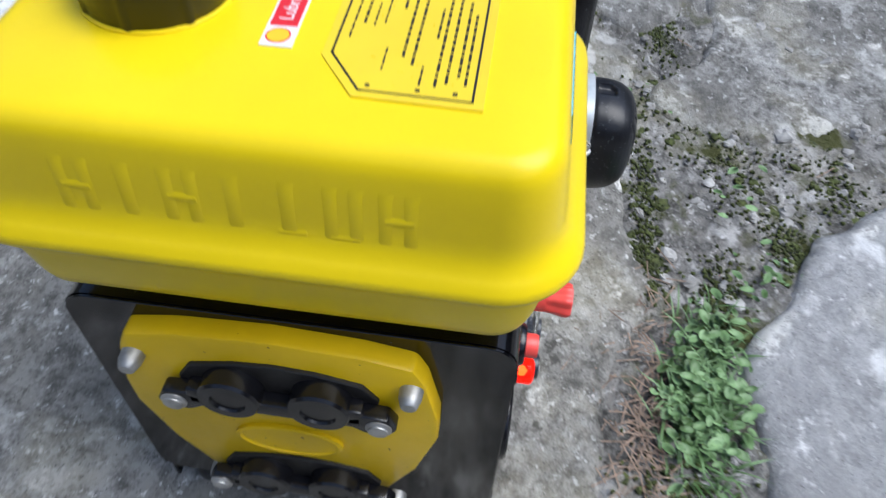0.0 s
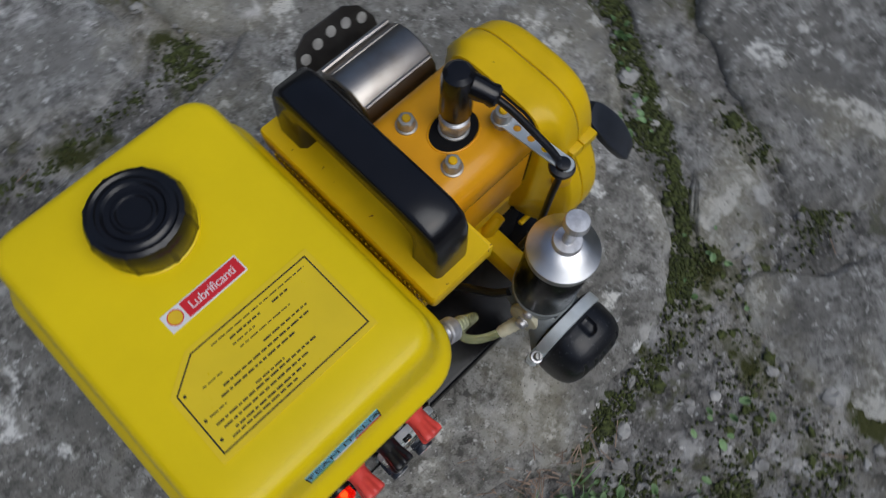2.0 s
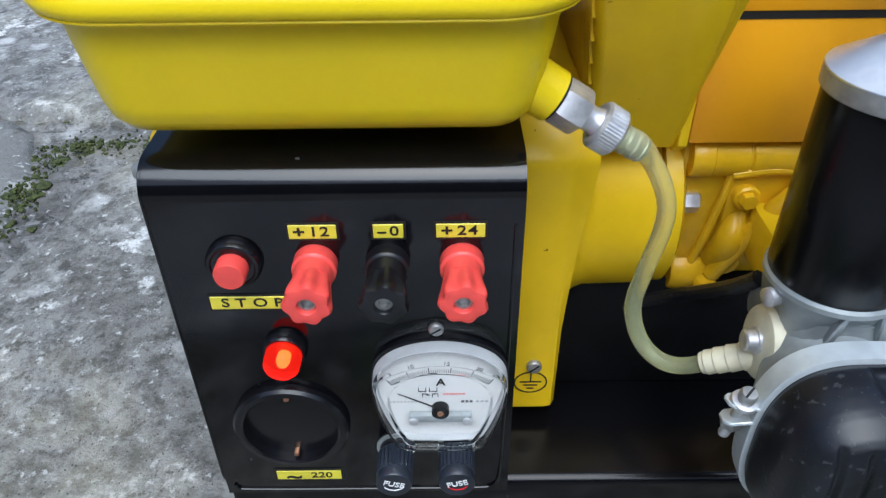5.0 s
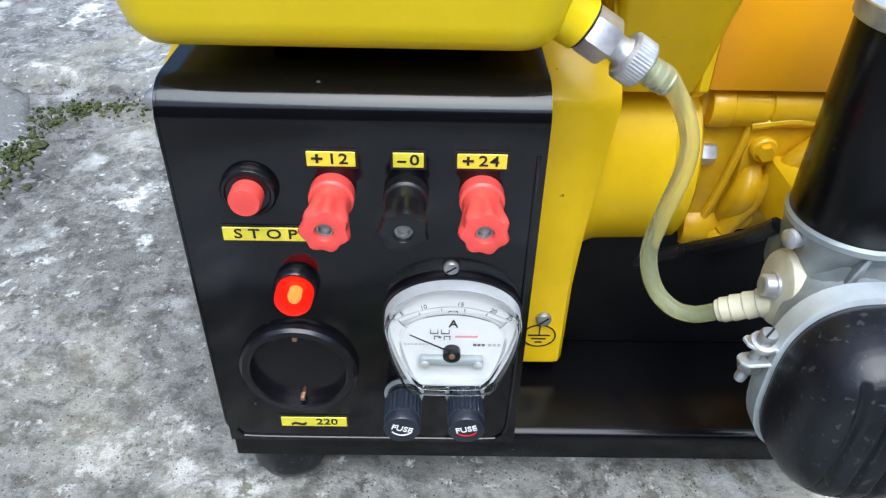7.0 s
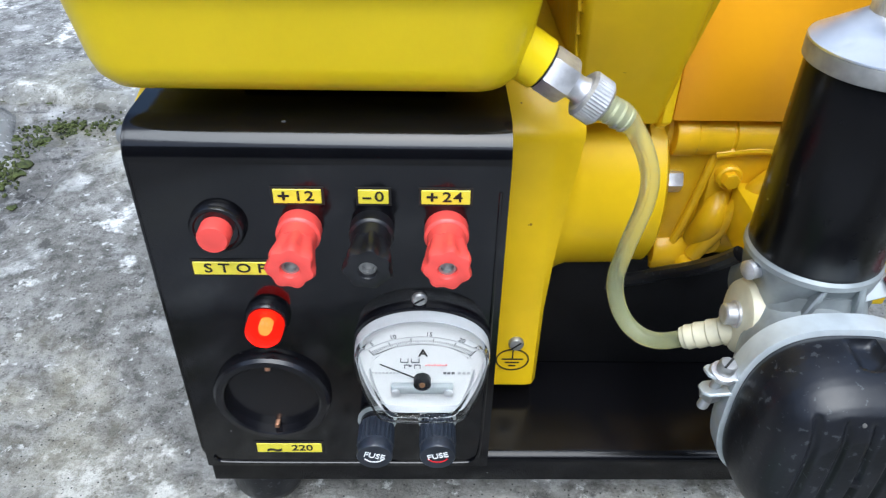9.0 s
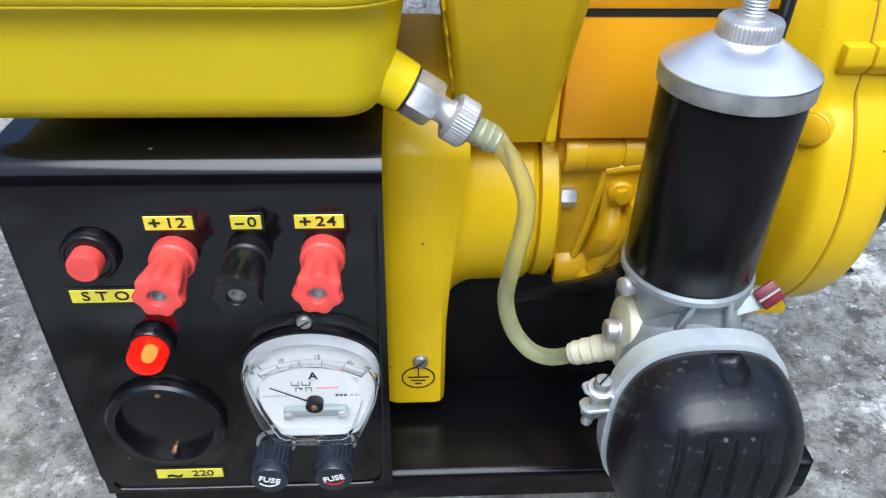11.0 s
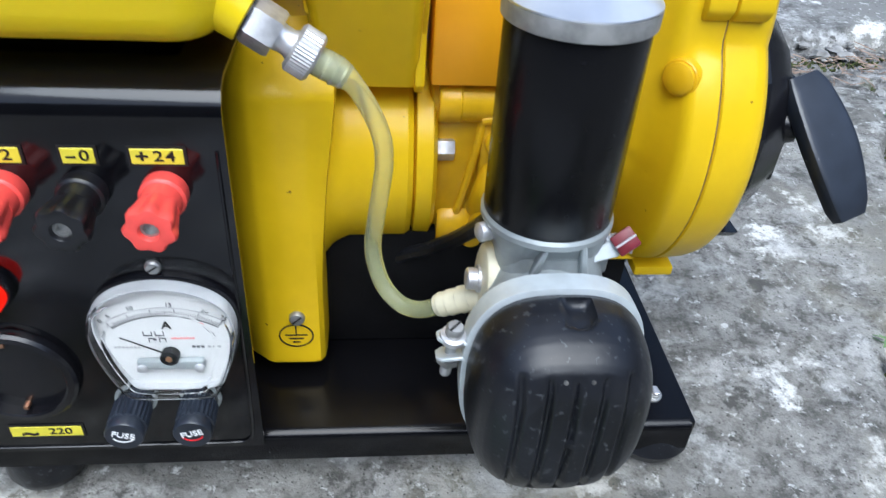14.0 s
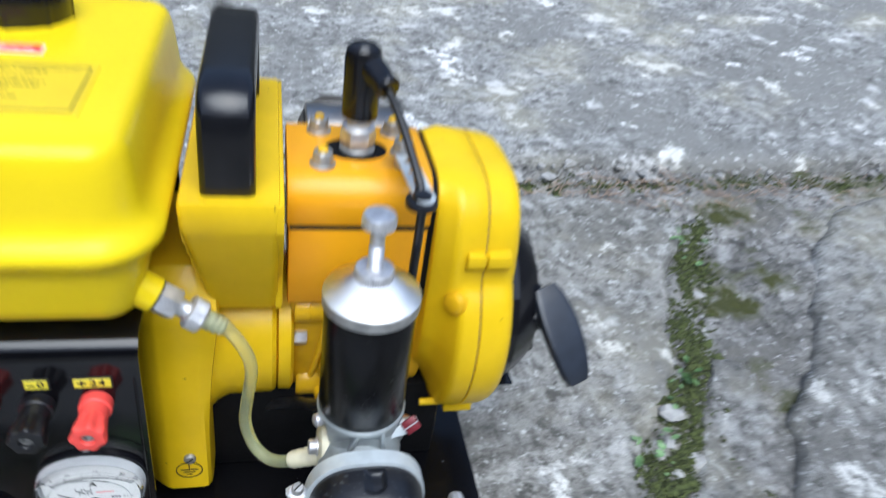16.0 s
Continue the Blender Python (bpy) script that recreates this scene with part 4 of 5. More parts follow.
part("casting_web", prism([(-8, 118), (-8, 150), (-22, 146), (-29, 138), (-29, 118)], 230.6, 233.0, "x", 0.6, 1), CASTALU, carb)
part("casting_rib", prism([(222, 136), (229, 156), (231, 156), (226, 136)], -27, -14, "y", 0.6, 1), CASTALU, carb)
part("casting_rib", prism([(243, 136), (241, 156), (243, 156), (247, 136)], -27, -14, "y", 0.6, 1), CASTALU, carb)
part("intake_flange", box(229, 247, 12, 64, 118, 144, 4), CAST, carb)
part("side_screw", lathe([(3.6, 0), (3.6, 4), (2, 5)], along((212, -10, 151), (-1, -0.35, 0)), 18), STEEL, carb)
fl = part("hose_elbow", lathe([(12.8, -3), (13.5, -1), (13.5, 2.0), (12.8, 3.6), (11, 4.4), (0.1, 4.8)], along((215.0, -9, 127), (-0.99, -0.02, 0.04)) @ Matrix.Diagonal((1.0, 1.15, 1, 1)), 36), CREAM, gen, "cream nylon fuel elbow")
part("elbow_barb", lathe([(5.2, 0), (5.8, 6), (5.2, 6.5), (5.6, 11), (5.0, 11.5), (5.4, 16), (4.8, 16.5), (5.1, 20), (4.6, 20.5), (4.4, 22)], along((214, -8, 120), (-0.80, 0.30, -0.52)), 22), CREAM, fl)
part("elbow_screw", lathe([(5.2, 0), (5.2, 1.0), (4.2, 1.2), (4.2, 4.6), (3.4, 5.2), (0.1, 5.3)], along((210.4, -10, 129), (-0.99, -0.02, 0.04)), 22), STEEL, fl)
ch = part("choke_lever", prism([(243, -1), (250, 1.5), (256, 6.5), (261, 6), (261, 3), (257, -1.5), (251, -3), (244, -5)], 0, 1.4, "z", 0.4, 1), BAND, gen, "zinc choke lever with red painted tip")
ch.matrix_basis = Matrix.Translation((0.0, -0.019, 0.148)) @ Matrix.Rotation(radians(62), 4, "X")
tip = part("painted_tip", box(-4.2, 4.2, -4.0, 4.0, -1.0, 1.0, 0.8), REDPAINT, ch)
tip.matrix_parent_inverse = ch.matrix_basis.inverted()
tip.matrix_basis = Matrix.Translation((258.5 * MM, -20 * MM, 153.5 * MM)) @ Matrix.Rotation(radians(52), 4, "X") @ Matrix.Rotation(radians(35), 4, "Z") @ Matrix.Rotation(radians(-12), 4, "Y")
edge = part("tip_edge", box(-4.3, 4.3, -0.45, 0.45, -0.6, 1.4, 0.3, 1), STEEL, ch)
edge.matrix_parent_inverse = ch.matrix_basis.inverted()
edge.matrix_basis = tip.matrix_basis.copy()
spr = []
for k in range(70):
    a = k * 0.6
    spr.append((253 + k * 0.14, -14 + 3.4 * math.cos(a), 148 + 3.4 * math.sin(a)))
part("spring", tube(spr, 0.7, 6, 1), STEEL, gen, "small choke return spring")
part("throttle_boss", lathe([(7, 0), (7, 6), (5.5, 8)], along((250, -8, 140), (0.9, -0.4, 0)), 20), CASTALU, gen)
part("mixture_screw", lathe([(2.6, 0), (2.6, 10), (2.0, 11)], along((252, 6, 132), (1, -0.25, 0)), 14), BRASS, gen, "brass mixture screw")


# air filter: a soft oval rubber cup held by a clamp band
def oval(y, w, h, cz, sq=0.72, n=48, cx=234.5):
    pts = []
    for i in range(n):
        a = 2 * math.pi * i / n
        c, s = math.cos(a), math.sin(a)
        pts.append((cx + w * math.copysign(abs(c) ** sq, c), y, cz + h * math.copysign(abs(s) ** sq, s)))
    return pts


FZ = 107.8


def filter_cup():
    prof = [(-28, 29, 36), (-31, 30, 37), (-39.5, 30.6, 37.6), (-41, 31.3, 38), (-48, 31.3, 37.8), (-52, 31.0, 37.1), (-56, 30.5, 36), (-59, 29.7, 34.8), (-62, 28.5, 33), (-64.5, 27, 31.2), (-66.5, 25, 29), (-68.2, 22, 26), (-69.5, 19, 23)]
    prof += [(-70 - 0.15 * q, 19 - q * 1.7, 23 - q * 2.1) for q in range(1, 11)]
    us = np.linspace(0, len(prof) - 1, 88)
    fine = [tuple(float(np.interp(u, range(len(prof)), [q[j] for q in prof])) for j in range(3)) for u in us]
    rows = []
    for y, w, h in fine:
        ring = []
        for x, yy, z in oval(y, w, h, FZ, n=200):
            front = min(1.0, max(0.0, (-yy - 55) / 8))
            band = min(1.0, max(0.0, (28.5 - abs(z - FZ + 1)) / 2.5))
            wave = max(0.0, math.cos((x - 234.5) / 8.8 * 2 * math.pi)) ** 3
            yy += 1.9 * front * band * wave * (1.0 if abs(x - 234.5) < 22 else 0.0)
            soft = lambda v: max(0.0, min(1.0, v)) ** 2 * (3 - 2 * max(0.0, min(1.0, v)))
            s = soft((5.2 - abs(x - 237)) / 0.9) * soft((54.5 - 0.15 * (x - 237) ** 2 + y) / 1.3) * soft((-y - 40.6) / 0.9) * (1.0 if z > FZ else 0.0)
            z -= 3.6 * s
            ring.append((x, yy, z))
        rows.append(ring)
    return loft(rows)


af = part("air_filter", filter_cup(), RUBBER, gen, "scuffed black rubber air filter cup", 70)
for k in range(6):
    x = 234.5 + (k - 2) * 8.8
    part("wear_mark", lathe([(0.9, -0.6), (0.8, 0.5), (0.1, 0.7)], along((x - 4.4, -67.8 + 0.0055 * (x - 238.7) ** 2, FZ + 26.5 - 0.016 * (x - 238.7) ** 2), (0, -1, 0.6)), 10), WORN, af)
bd = part("clamp_band", loft([oval(-29.5, 31.2, 38.2, FZ), oval(-30, 32.4, 39.6, FZ), oval(-38.5, 32.6, 39.8, FZ), oval(-39, 31.6, 38.6, FZ)], True), BAND, gen, "bright zinc clamp band", 60)
for z, tilt in ((121.4, 6), (115.2, -8)):
    lug = part("clamp_lug", prism([(-10.5, -4.6), (3, -5.2), (8, -4.6), (8, 4.6), (3, 5.2), (-10.5, 4.6), (-12.6, 2.4), (-12.6, -2.4)], -0.7, 0.7, "z", 0.3, 1), BAND, bd)
    lug.matrix_basis = Matrix.Translation((205.5 * MM, -34 * MM, z * MM)) @ Matrix.Rotation(radians(tilt), 4, "Y") @ Matrix.Rotation(radians(-14), 4, "X")
CL = along((197.4, -30.8, 101.5), (0.06, -0.2, 1))
rodp = [(2.0, 0)]
for k in range(9):
    rodp += [(2.15, 0.5 + k), (1.75, 1 + k)]
screw = part("clamp_screw", lathe(rodp + [(1.9, 10), (1.9, 24), (3.0, 24.2), (3.2, 25), (3.2, 27.6), (2.6, 28.6), (0.1, 28.8)], CL, 22), DULL, bd, "slotted zinc clamp screw")
bm = box(-2.7, 2.7, -0.4, 0.4, 27.6, 28.95, 0)
bm.transform(CL @ Matrix.Rotation(0.5, 4, "Z"))
part("slot", bm, INK_AND_SHADE, screw)
part("washer", lathe([(4.8, 21.6), (5.0, 22.2), (4.6, 23.6), (3, 24)], CL, 22), STEEL, screw)
part("clamp_nut", hexagon(4.4, 3.6, CL @ Matrix.Translation((0, 0, 7.6))), DULL, bd)
part("rivet", lathe([(1.3, 0), (1.2, 0.5), (0.1, 0.8)], along((206.5, -33, 128.8), (-0.75, -0.1, 0.65)), 12), DULL, bd)


# ---------- control panel fittings ----------
def tape(name, x0, x1, z0, z1, text, size, label, spacing=1.0, tx=None):
    t = part(name, box(x0, x1, -0.9, 0.2, z0, z1, 0.2, 1), TAPE, gen, label)
    part("tape_edge", box(x0 - 0.8, x1 + 0.9, -0.6, 0.2, z0 - 0.8, z1 + 0.8, 0), INK_AND_SHADE, t)
    signs = text.split(" ")
    if len(signs) == 2:
        lettering(signs[0], size * 1.15, FRONT(x0 + (x1 - x0) * {"+": 0.22, "~": 0.27}.get(signs[0], 0.29), -1.0, (z0 + z1) / 2 - (0.1 if signs[0] != "~" else 0.9)) @ Matrix.Diagonal(({"+": 1.15, "~": 1.9}.get(signs[0], 0.85), 1 if signs[0] != "~" else 1.7, 1, 1)), INK_AND_SHADE, t, bold=0.14)
        text, tx = signs[1], x0 + (x1 - x0) * (0.64 if signs[0] == "+" else 0.70)
    lettering(text, size, FRONT(tx or (x0 + x1) / 2, -1.0, (z0 + z1) / 2 + 0.1) @ Matrix.Diagonal((1.22, 1, 1, 1)), INK_AND_SHADE, t, spacing=spacing, bold=0.06)
    return t


tape("label_tape", 39.4, 56.2, 171.2, 177, "+ 12", 4.0, "yellow tape label reading plus 12", 1.12)
tape("label_tape", 69.0, 79.6, 171.2, 177, "\u2013 0", 4.0, "yellow tape label reading minus 0", 1.1)
tape("label_tape", 91.0, 108.2, 171.2, 177, "+ 24", 4.0, "yellow tape label reading plus 24", 1.12)
tape("label_tape", 6.0, 37.5, 139.0, 145, "STOP", 4.1, "yellow tape label reading stop", 1.6)
tape("label_tape", 16.0, 45.5, 35.0, 41, "~ 220", 3.8, "yellow tape label reading 220 volts", 1.0)

IN = lambda x, z: along((x, 0, z), (0, -1, 0))


def terminal(x, z, mat, label):
    t = part("terminal_post", lathe([(7.8, -0.5), (8.0, 0.5), (8.0, 5.5), (7.4, 6.2), (7.0, 6.4), (7.0, 7.4), (6.9, 12.5)], IN(x, z), 32), mat, gen, label)
    part("terminal_knob", lathe([(6.4, 9), (6.7, 10), (6.9, 13), (7.3, 17), (8.0, 21), (8.2, 23.4), (7.6, 24.8), (6.0, 25.2), (3.5, 25.0), (3.1, 24.4), (3.0, 20), (0.1, 19.8)], IN(x, z) @ Matrix.Rotation(radians(30), 4, "Z"), 84, lambda a, k: 1 + ((0, 0.01, 0.05, 0.075, 0.085, 0.085, 0.07, 0.03)[k] * math.cos(7 * a) if k < 8 else 0)), mat, t)
    part("jack", lathe([(3.05, 18), (3.05, 23.2), (2.2, 23.3), (2.0, 21.5), (0.1, 21.4)], IN(x, z), 20), DULL, t)
    return t


terminal(47.5, 160.4, RED, "red plastic binding post for plus 12")
terminal(73.4, 160.4, PHENOLIC, "black plastic binding post for zero")
terminal(100.1, 160.4, RED, "red plastic binding post for plus 24")

sb = part("stop_button", lathe([(9.8, -0.4), (10.2, 0.6), (10.0, 2.8), (9.2, 4.0), (8.2, 4.2), (7.6, 3.6), (6.2, 3.6)], IN(18.4, 161.4), 36), PLASTIC, gen, "black push-button collar")
part("push_button", lathe([(5.8, 3), (5.8, 8.8), (5.2, 10.0), (0.1, 10.4)], IN(18.4, 161.4), 32), RED, sb)
lm = part("pilot_lamp", lathe([(8.6, -0.4), (8.8, 0.6), (8.6, 3.4), (7.8, 4.4)], IN(30.8, 118.2), 36), PLASTIC, gen, "black collar of the lit pilot lamp")
part("lamp_lens", lathe([(7.0, 3), (7.2, 4.8), (6.9, 5.4), (7.2, 6.4), (6.9, 7.0), (7.2, 8.4), (7.0, 10.8), (6.2, 12.0), (4.4, 12.8), (0.1, 13.2)], IN(30.8, 118.2), 32), glow, lm, "lit red lens")
part("lamp_bulb", lathe([(0.8, 2.6), (2.0, 4.4), (2.4, 6.4), (1.9, 8.2), (0.1, 9.4)], IN(30.8, 117.6), 16), bulb, lm)

so = part("mains_socket", lathe([(24.6, -0.3), (25, 0.6), (24.6, 3.4), (23.4, 4.6), (21, 4.8), (20.2, 4.2), (20, -15), (0.1, -15.2)], IN(27.5, 73), 56), PLASTIC, gen, "black round mains socket")
for s in (-1, 1):
    part("pin_hole", lathe([(2.6, -15), (2.6, -14.6)], IN(27.5 + s * 9.5, 73), 14), INK_AND_SHADE, so)
part("earth_clip", box(26.4, 28.6, -3, 10, 54.2, 56.4, 0.5), BRASS, so)
part("earth_clip", box(26.4, 28.6, -3, 10, 89.6, 91.8, 0.5), BRASS, so)
part("contact_bracket", join(box(24.4, 32.4, 3, 5, 70.5, 73.2, 0.4, 1), box(27.0, 29.4, 2.2, 5, 60, 71, 0.4, 1), box(30.6, 34, 5, 8, 74.5, 77, 0.4, 1)), STEEL, so)

# ammeter
MXC, MZ = 91.5, 95.2


def meter_outline():
    half = [(0, 29.2), (10, 28.0), (19, 24.2), (25.2, 18.2), (27.4, 10.5), (26.8, 2), (24.2, -9), (20.6, -19), (18.2, -24.4), (13, -26.2)]
    pts = half + [(-x, z) for x, z in half[::-1]][:-1]
    for _ in range(2):
        pts = [q for a, b in zip(pts, pts[1:] + pts[:1]) for q in ((0.75 * a[0] + 0.25 * b[0], 0.75 * a[1] + 0.25 * b[1]), (0.25 * a[0] + 0.75 * b[0], 0.25 * a[1] + 0.75 * b[1]))]
    return pts


OUTLINE = meter_outline()


def shield(y, g=0.0):
    f = 1 + g / 25
    return [(MXC + x * f, y, MZ + z * f) for x, z in OUTLINE]


am = part("ammeter", loft([shield(0.2, 0.6), shield(-2.2, 0.6), shield(-2.6, 0)]), PLASTIC, gen, "white-faced moving-coil ammeter", 50)
part("dial", loft([shield(-2.5, -0.9), shield(-4.6, -1.3)]), WHITE, am, "white printed dial")
cov = part("clear_cover", loft([shield(-3.6, 0), shield(-10, -0.2), shield(-13.2, -0.8), shield(-14.6, -2.6), shield(-14.9, -6)] + [shield(-13.7, -7), shield(-13.4, -3.6), shield(-12.4, -1.8), shield(-3.8, -1.2)], False), GLASS, am, "clear acrylic cover")
cov.visible_shadow = False
face = part("cover_front", loft([shield(-14.0, -5.6), shield(-14.7, -5.6)]), GLASS, am)
face.visible_shadow = False
part("dial_rim", loft([shield(-2.5, -0.8), shield(-8, -1.4), shield(-8, -2.0), shield(-4.4, -1.9)], False), material("meter_rim", (0.40, 0.41, 0.42), 0.4, var=0.15), am)
ticks = []
pivot = Vector((MXC, MZ - 6.2))
centre = Vector((MXC, MZ - 21.8))
way = lambda deg: Vector((math.cos(radians(deg)), math.sin(radians(deg))))
for i in range(51):
    deg = 125 - 70 * i / 50
    long = i % 10 == 0
    p, q, w = centre + way(deg) * 34, centre + way(deg) * (37.2 if long else 36.2), 0.2 if long else 0.1
    nrm = way(deg + 90) * w
    ticks.append(prism([tuple(p + nrm), tuple(q + nrm), tuple(q - nrm), tuple(p - nrm)], -4.85, -4.5, "y"))
for i in range(30):
    pa, pb, d = centre + way(125 - 70 * i / 30) * 34, centre + way(125 - 70 * (i + 1) / 30) * 34, way(125 - 70 * i / 30) * 0.14
    ticks.append(prism([tuple(pa - d), tuple(pb - d), tuple(pb + d), tuple(pa + d)], -4.84, -4.5, "y"))
FINEINK = material("fine_grey_print", (0.09, 0.09, 0.095), 0.5, var=0.1)
part("scale", join(*ticks), FINEINK, am)
for t, ang in (("0", 126.5), ("5", 120.5), ("10", 107), ("15", 86), ("20", 66.5), ("25", 55.5)):
    p = centre + way(ang) * 39.4
    lettering(t, 2.0, FRONT(p.x, -4.85, p.y) @ Matrix.Rotation(radians(ang - 90), 4, "Z"), FINEINK, am, "numeral")
lettering("A", 3.8, FRONT(MXC + 0.3, -4.85, MZ + 7.4), INK_AND_SHADE, am, "unit_letter", bold=0.1)
mark = [box(MXC - 9 + u, MXC - 9 + u + w, -4.85, -4.6, MZ + v, MZ + v + h, 0) for u, v, w, h in
        ((0, 2.0, 0.4, 2.2), (0, 1.9, 3.2, 0.4), (3.0, 1.9, 0.4, 2.3), (4.4, 1.9, 0.4, 2.3), (4.4, 1.9, 3.4, 0.4), (7.5, 1.9, 0.4, 2.3),
         (1.6, -1.4, 0.4, 2.0), (1.6, 0.4, 2.4, 0.4), (5.6, -1.4, 0.4, 2.2), (5.6, 0.4, 2.6, 0.4), (7.9, -1.4, 0.4, 2.0), (3.4, -0.4, 1.2, 0.9))]
part("print", join(*mark), FINEINK, am)
PALEPRINT = material("pale_print", (0.36, 0.36, 0.36), 0.5)
part("print", join(*[box(MXC + 1.2 + 1.15 * i, MXC + 2.1 + 1.15 * i, -4.85, -4.6, MZ + 0.1, MZ + 0.8 + 0.25 * (i % 2), 0) for i in range(8)]), material("pale_red_print", (0.62, 0.22, 0.22), 0.5), am)
part("print", join(*[box(MXC - 21 + 1.5 * i, MXC - 20 + 1.5 * i, -4.85, -4.6, MZ - 4.4, MZ - 3.5, 0) for i in range(8)]), PALEPRINT, am)
part("print", join(*[box(MXC + 8.6 + 1.7 * i, MXC + 9.9 + 1.7 * i, -4.85, -4.6, MZ - 4.6, MZ - 3.4, 0) for i in range(3)]), FINEINK, am)
part("print", join(*[box(MXC + 14.6 + 1.9 * i, MXC + 15.9 + 1.9 * i, -4.85, -4.6, MZ - 4.6, MZ - 3.4, 0) for i in range(3)]), PALEPRINT, am)
part("outer_arc", join(*[prism([tuple(centre + way(128 - 76 * i / 30) * 37.9), tuple(centre + way(128 - 76 * (i + 1) / 30) * 37.9), tuple(centre + way(128 - 76 * (i + 1) / 30) * 38.05), tuple(centre + way(128 - 76 * i / 30) * 38.05)], -4.84, -4.5, "y") for i in range(30)]), PALEPRINT, am)
na = radians(151)
nd = Vector((math.cos(na), math.sin(na)))
q = Vector((-nd.y, nd.x))
part("needle", prism([tuple(pivot + q * 0.32), tuple(pivot + nd * 19.5 + q * 0.12), tuple(pivot + nd * 19.5 - q * 0.12), tuple(pivot - q * 0.32)], -7.2, -6.8, "y"), INK_AND_SHADE, am)
part("movement_bar", box(MXC - 13, MXC + 13, -8, -4.7, MZ - 13.5, MZ - 9, 1.0), CASTALU, am)
part("movement_coil", lathe([(3.6, 4.6), (3.6, 8), (2.4, 8.4), (0.1, 8.6)], IN(MXC, MZ - 7.5), 20), PLASTIC, am)
for s in (-1, 1):
    part("movement_screw", lathe([(1.9, 7.6), (1.9, 9), (1.2, 9.4)], IN(MXC + s * 11, MZ - 12.2), 14), STEEL, am)
part("pivot_screw", lathe([(1.4, 8), (1.2, 9)], IN(MXC, MZ - 7), 10), BRASS, am)
msw = part("meter_screw", lathe([(3.0, 0), (3.0, 1.2), (2.4, 2.0), (0.1, 2.1)], IN(90.3, 127.6), 18), DULL, gen, "small steel panel screw")
part("slot", prism([(88.2, 126.6), (88.7, 126.0), (92.4, 128.6), (91.9, 129.2)], -2.2, -1.9, "y"), INK_AND_SHADE, msw)

for fx in (71.5, 98.2):
    f = part("fuse_holder", lathe([(7.0, -0.3), (7.2, 0.6), (7.0, 5)], IN(fx, 57), 30), PLASTIC, gen, "black ribbed fuse holder cap")
    part("fuse_collar", lathe([(8.6, -0.3), (8.6, 0.9), (7.4, 1.2)], IN(fx, 57), 30), CASTALU, f)
    part("fuse_cap", lathe([(7.0, 4), (7.6, 4.8), (7.7, 15), (7.0, 15.4), (7.0, 16), (7.6, 16.4), (7.7, 19.8), (7.2, 20.6), (0.1, 20.8)], IN(fx, 57), 144, lambda a, k: 1 + (0.035 * math.cos(24 * a) if k in (1, 2) else 0)), GRIP, f)
    lettering("FUSE", 3.0, FRONT(fx, -20.9, 58) @ Matrix.Rotation(radians(-16 if fx < 80 else 14), 4, "Z"), WHITEPRINT, f, bold=0.06)
    arc = []
    for i in range(8):
        a, b = radians(215 + 14 * i), radians(215 + 14 * (i + 1))
        arc.append(prism([(fx + r * math.cos(t), 59 + r * math.sin(t)) for r, t in ((4.7, a), (4.7, b), (5.2, b), (5.2, a))], -21.0, -20.7, "y"))
    part("turn_arrow", join(*arc), WHITEPRINT if fx < 80 else REDPRINT, f)


# ---------- generator end cover with brush holders ----------
def end_poly(g=0.0):
    half = [(0, 196), (40, 193.5), (62, 189), (67, 178), (73, 148), (73, 128), (63, 92), (46, 58), (20, 50)]
    pts = [(104 + (y + g), z + (g if z > 120 else -g)) for y, z in half] + [(104 - (y + g), z + (g if z > 120 else -g)) for y, z in half[::-1]]
    return pts[:-1] if pts[-1] == pts[0] else pts[1:]


ec = part("end_cover", prism(end_poly(), -20, -4, "x", 2.5), CAST, gen, "yellow cast end cover of the generator")
for z, top in ((157, True), (66, False)):
    s = 1 if top else 0.94
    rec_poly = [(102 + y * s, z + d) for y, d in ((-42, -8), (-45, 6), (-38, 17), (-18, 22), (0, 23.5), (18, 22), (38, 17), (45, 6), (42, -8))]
    # a raised black sheet paints the dark of the hollow behind the brushes
    part("recess_shade", prism(rec_poly, -22, -18, "x", 0.6, 1), INK_AND_SHADE, ec)
    bar = [(102 + y * s, z + d) for y, d in ((-54, -3), (-50, -9), (-40, -9), (-34, -5), (34, -5), (40, -9), (50, -9), (54, -3), (50, 5), (40, 6), (34, 4), (-34, 4), (-40, 6), (-50, 5))]
    part("brush_bar", prism(bar, -30, -22, "x", 1.2), PLASTIC, ec)
    for y in (-20, 20):
        part("brush_cap", lathe([(14, 18), (14, 30), (13, 31.4), (8, 31.6), (7.4, 30.4), (0.1, 30.4)], along((0, 102 + y * s, z + 5), (-1, 0, 0)), 28), PLASTIC, ec)
    for y in (-34, 34):
        part("brush_stop", box(-30, -22, 102 + y * s - 5, 102 + y * s + 5, z - 2, z + 9, 1.5), PLASTIC, ec)
    for y in (-46, 46):
        part("bar_spacer", lathe([(6, 26), (6, 30.6), (4.6, 31.4), (4.4, 32.2), (0.1, 32.4)], along((0, 102 + y * s, z - 2), (-1, 0, 0)), 20), DULL, ec)
for y, z in ((165, 174), (43, 174), (150, 58), (52, 52)):
    part("stud", lathe([(5.4, 18), (5.0, 24), (3.6, 28), (3.0, 28.6), (0.1, 28.8)], along((0, y, z), (-1, 0, 0)), 18), DULL, ec)
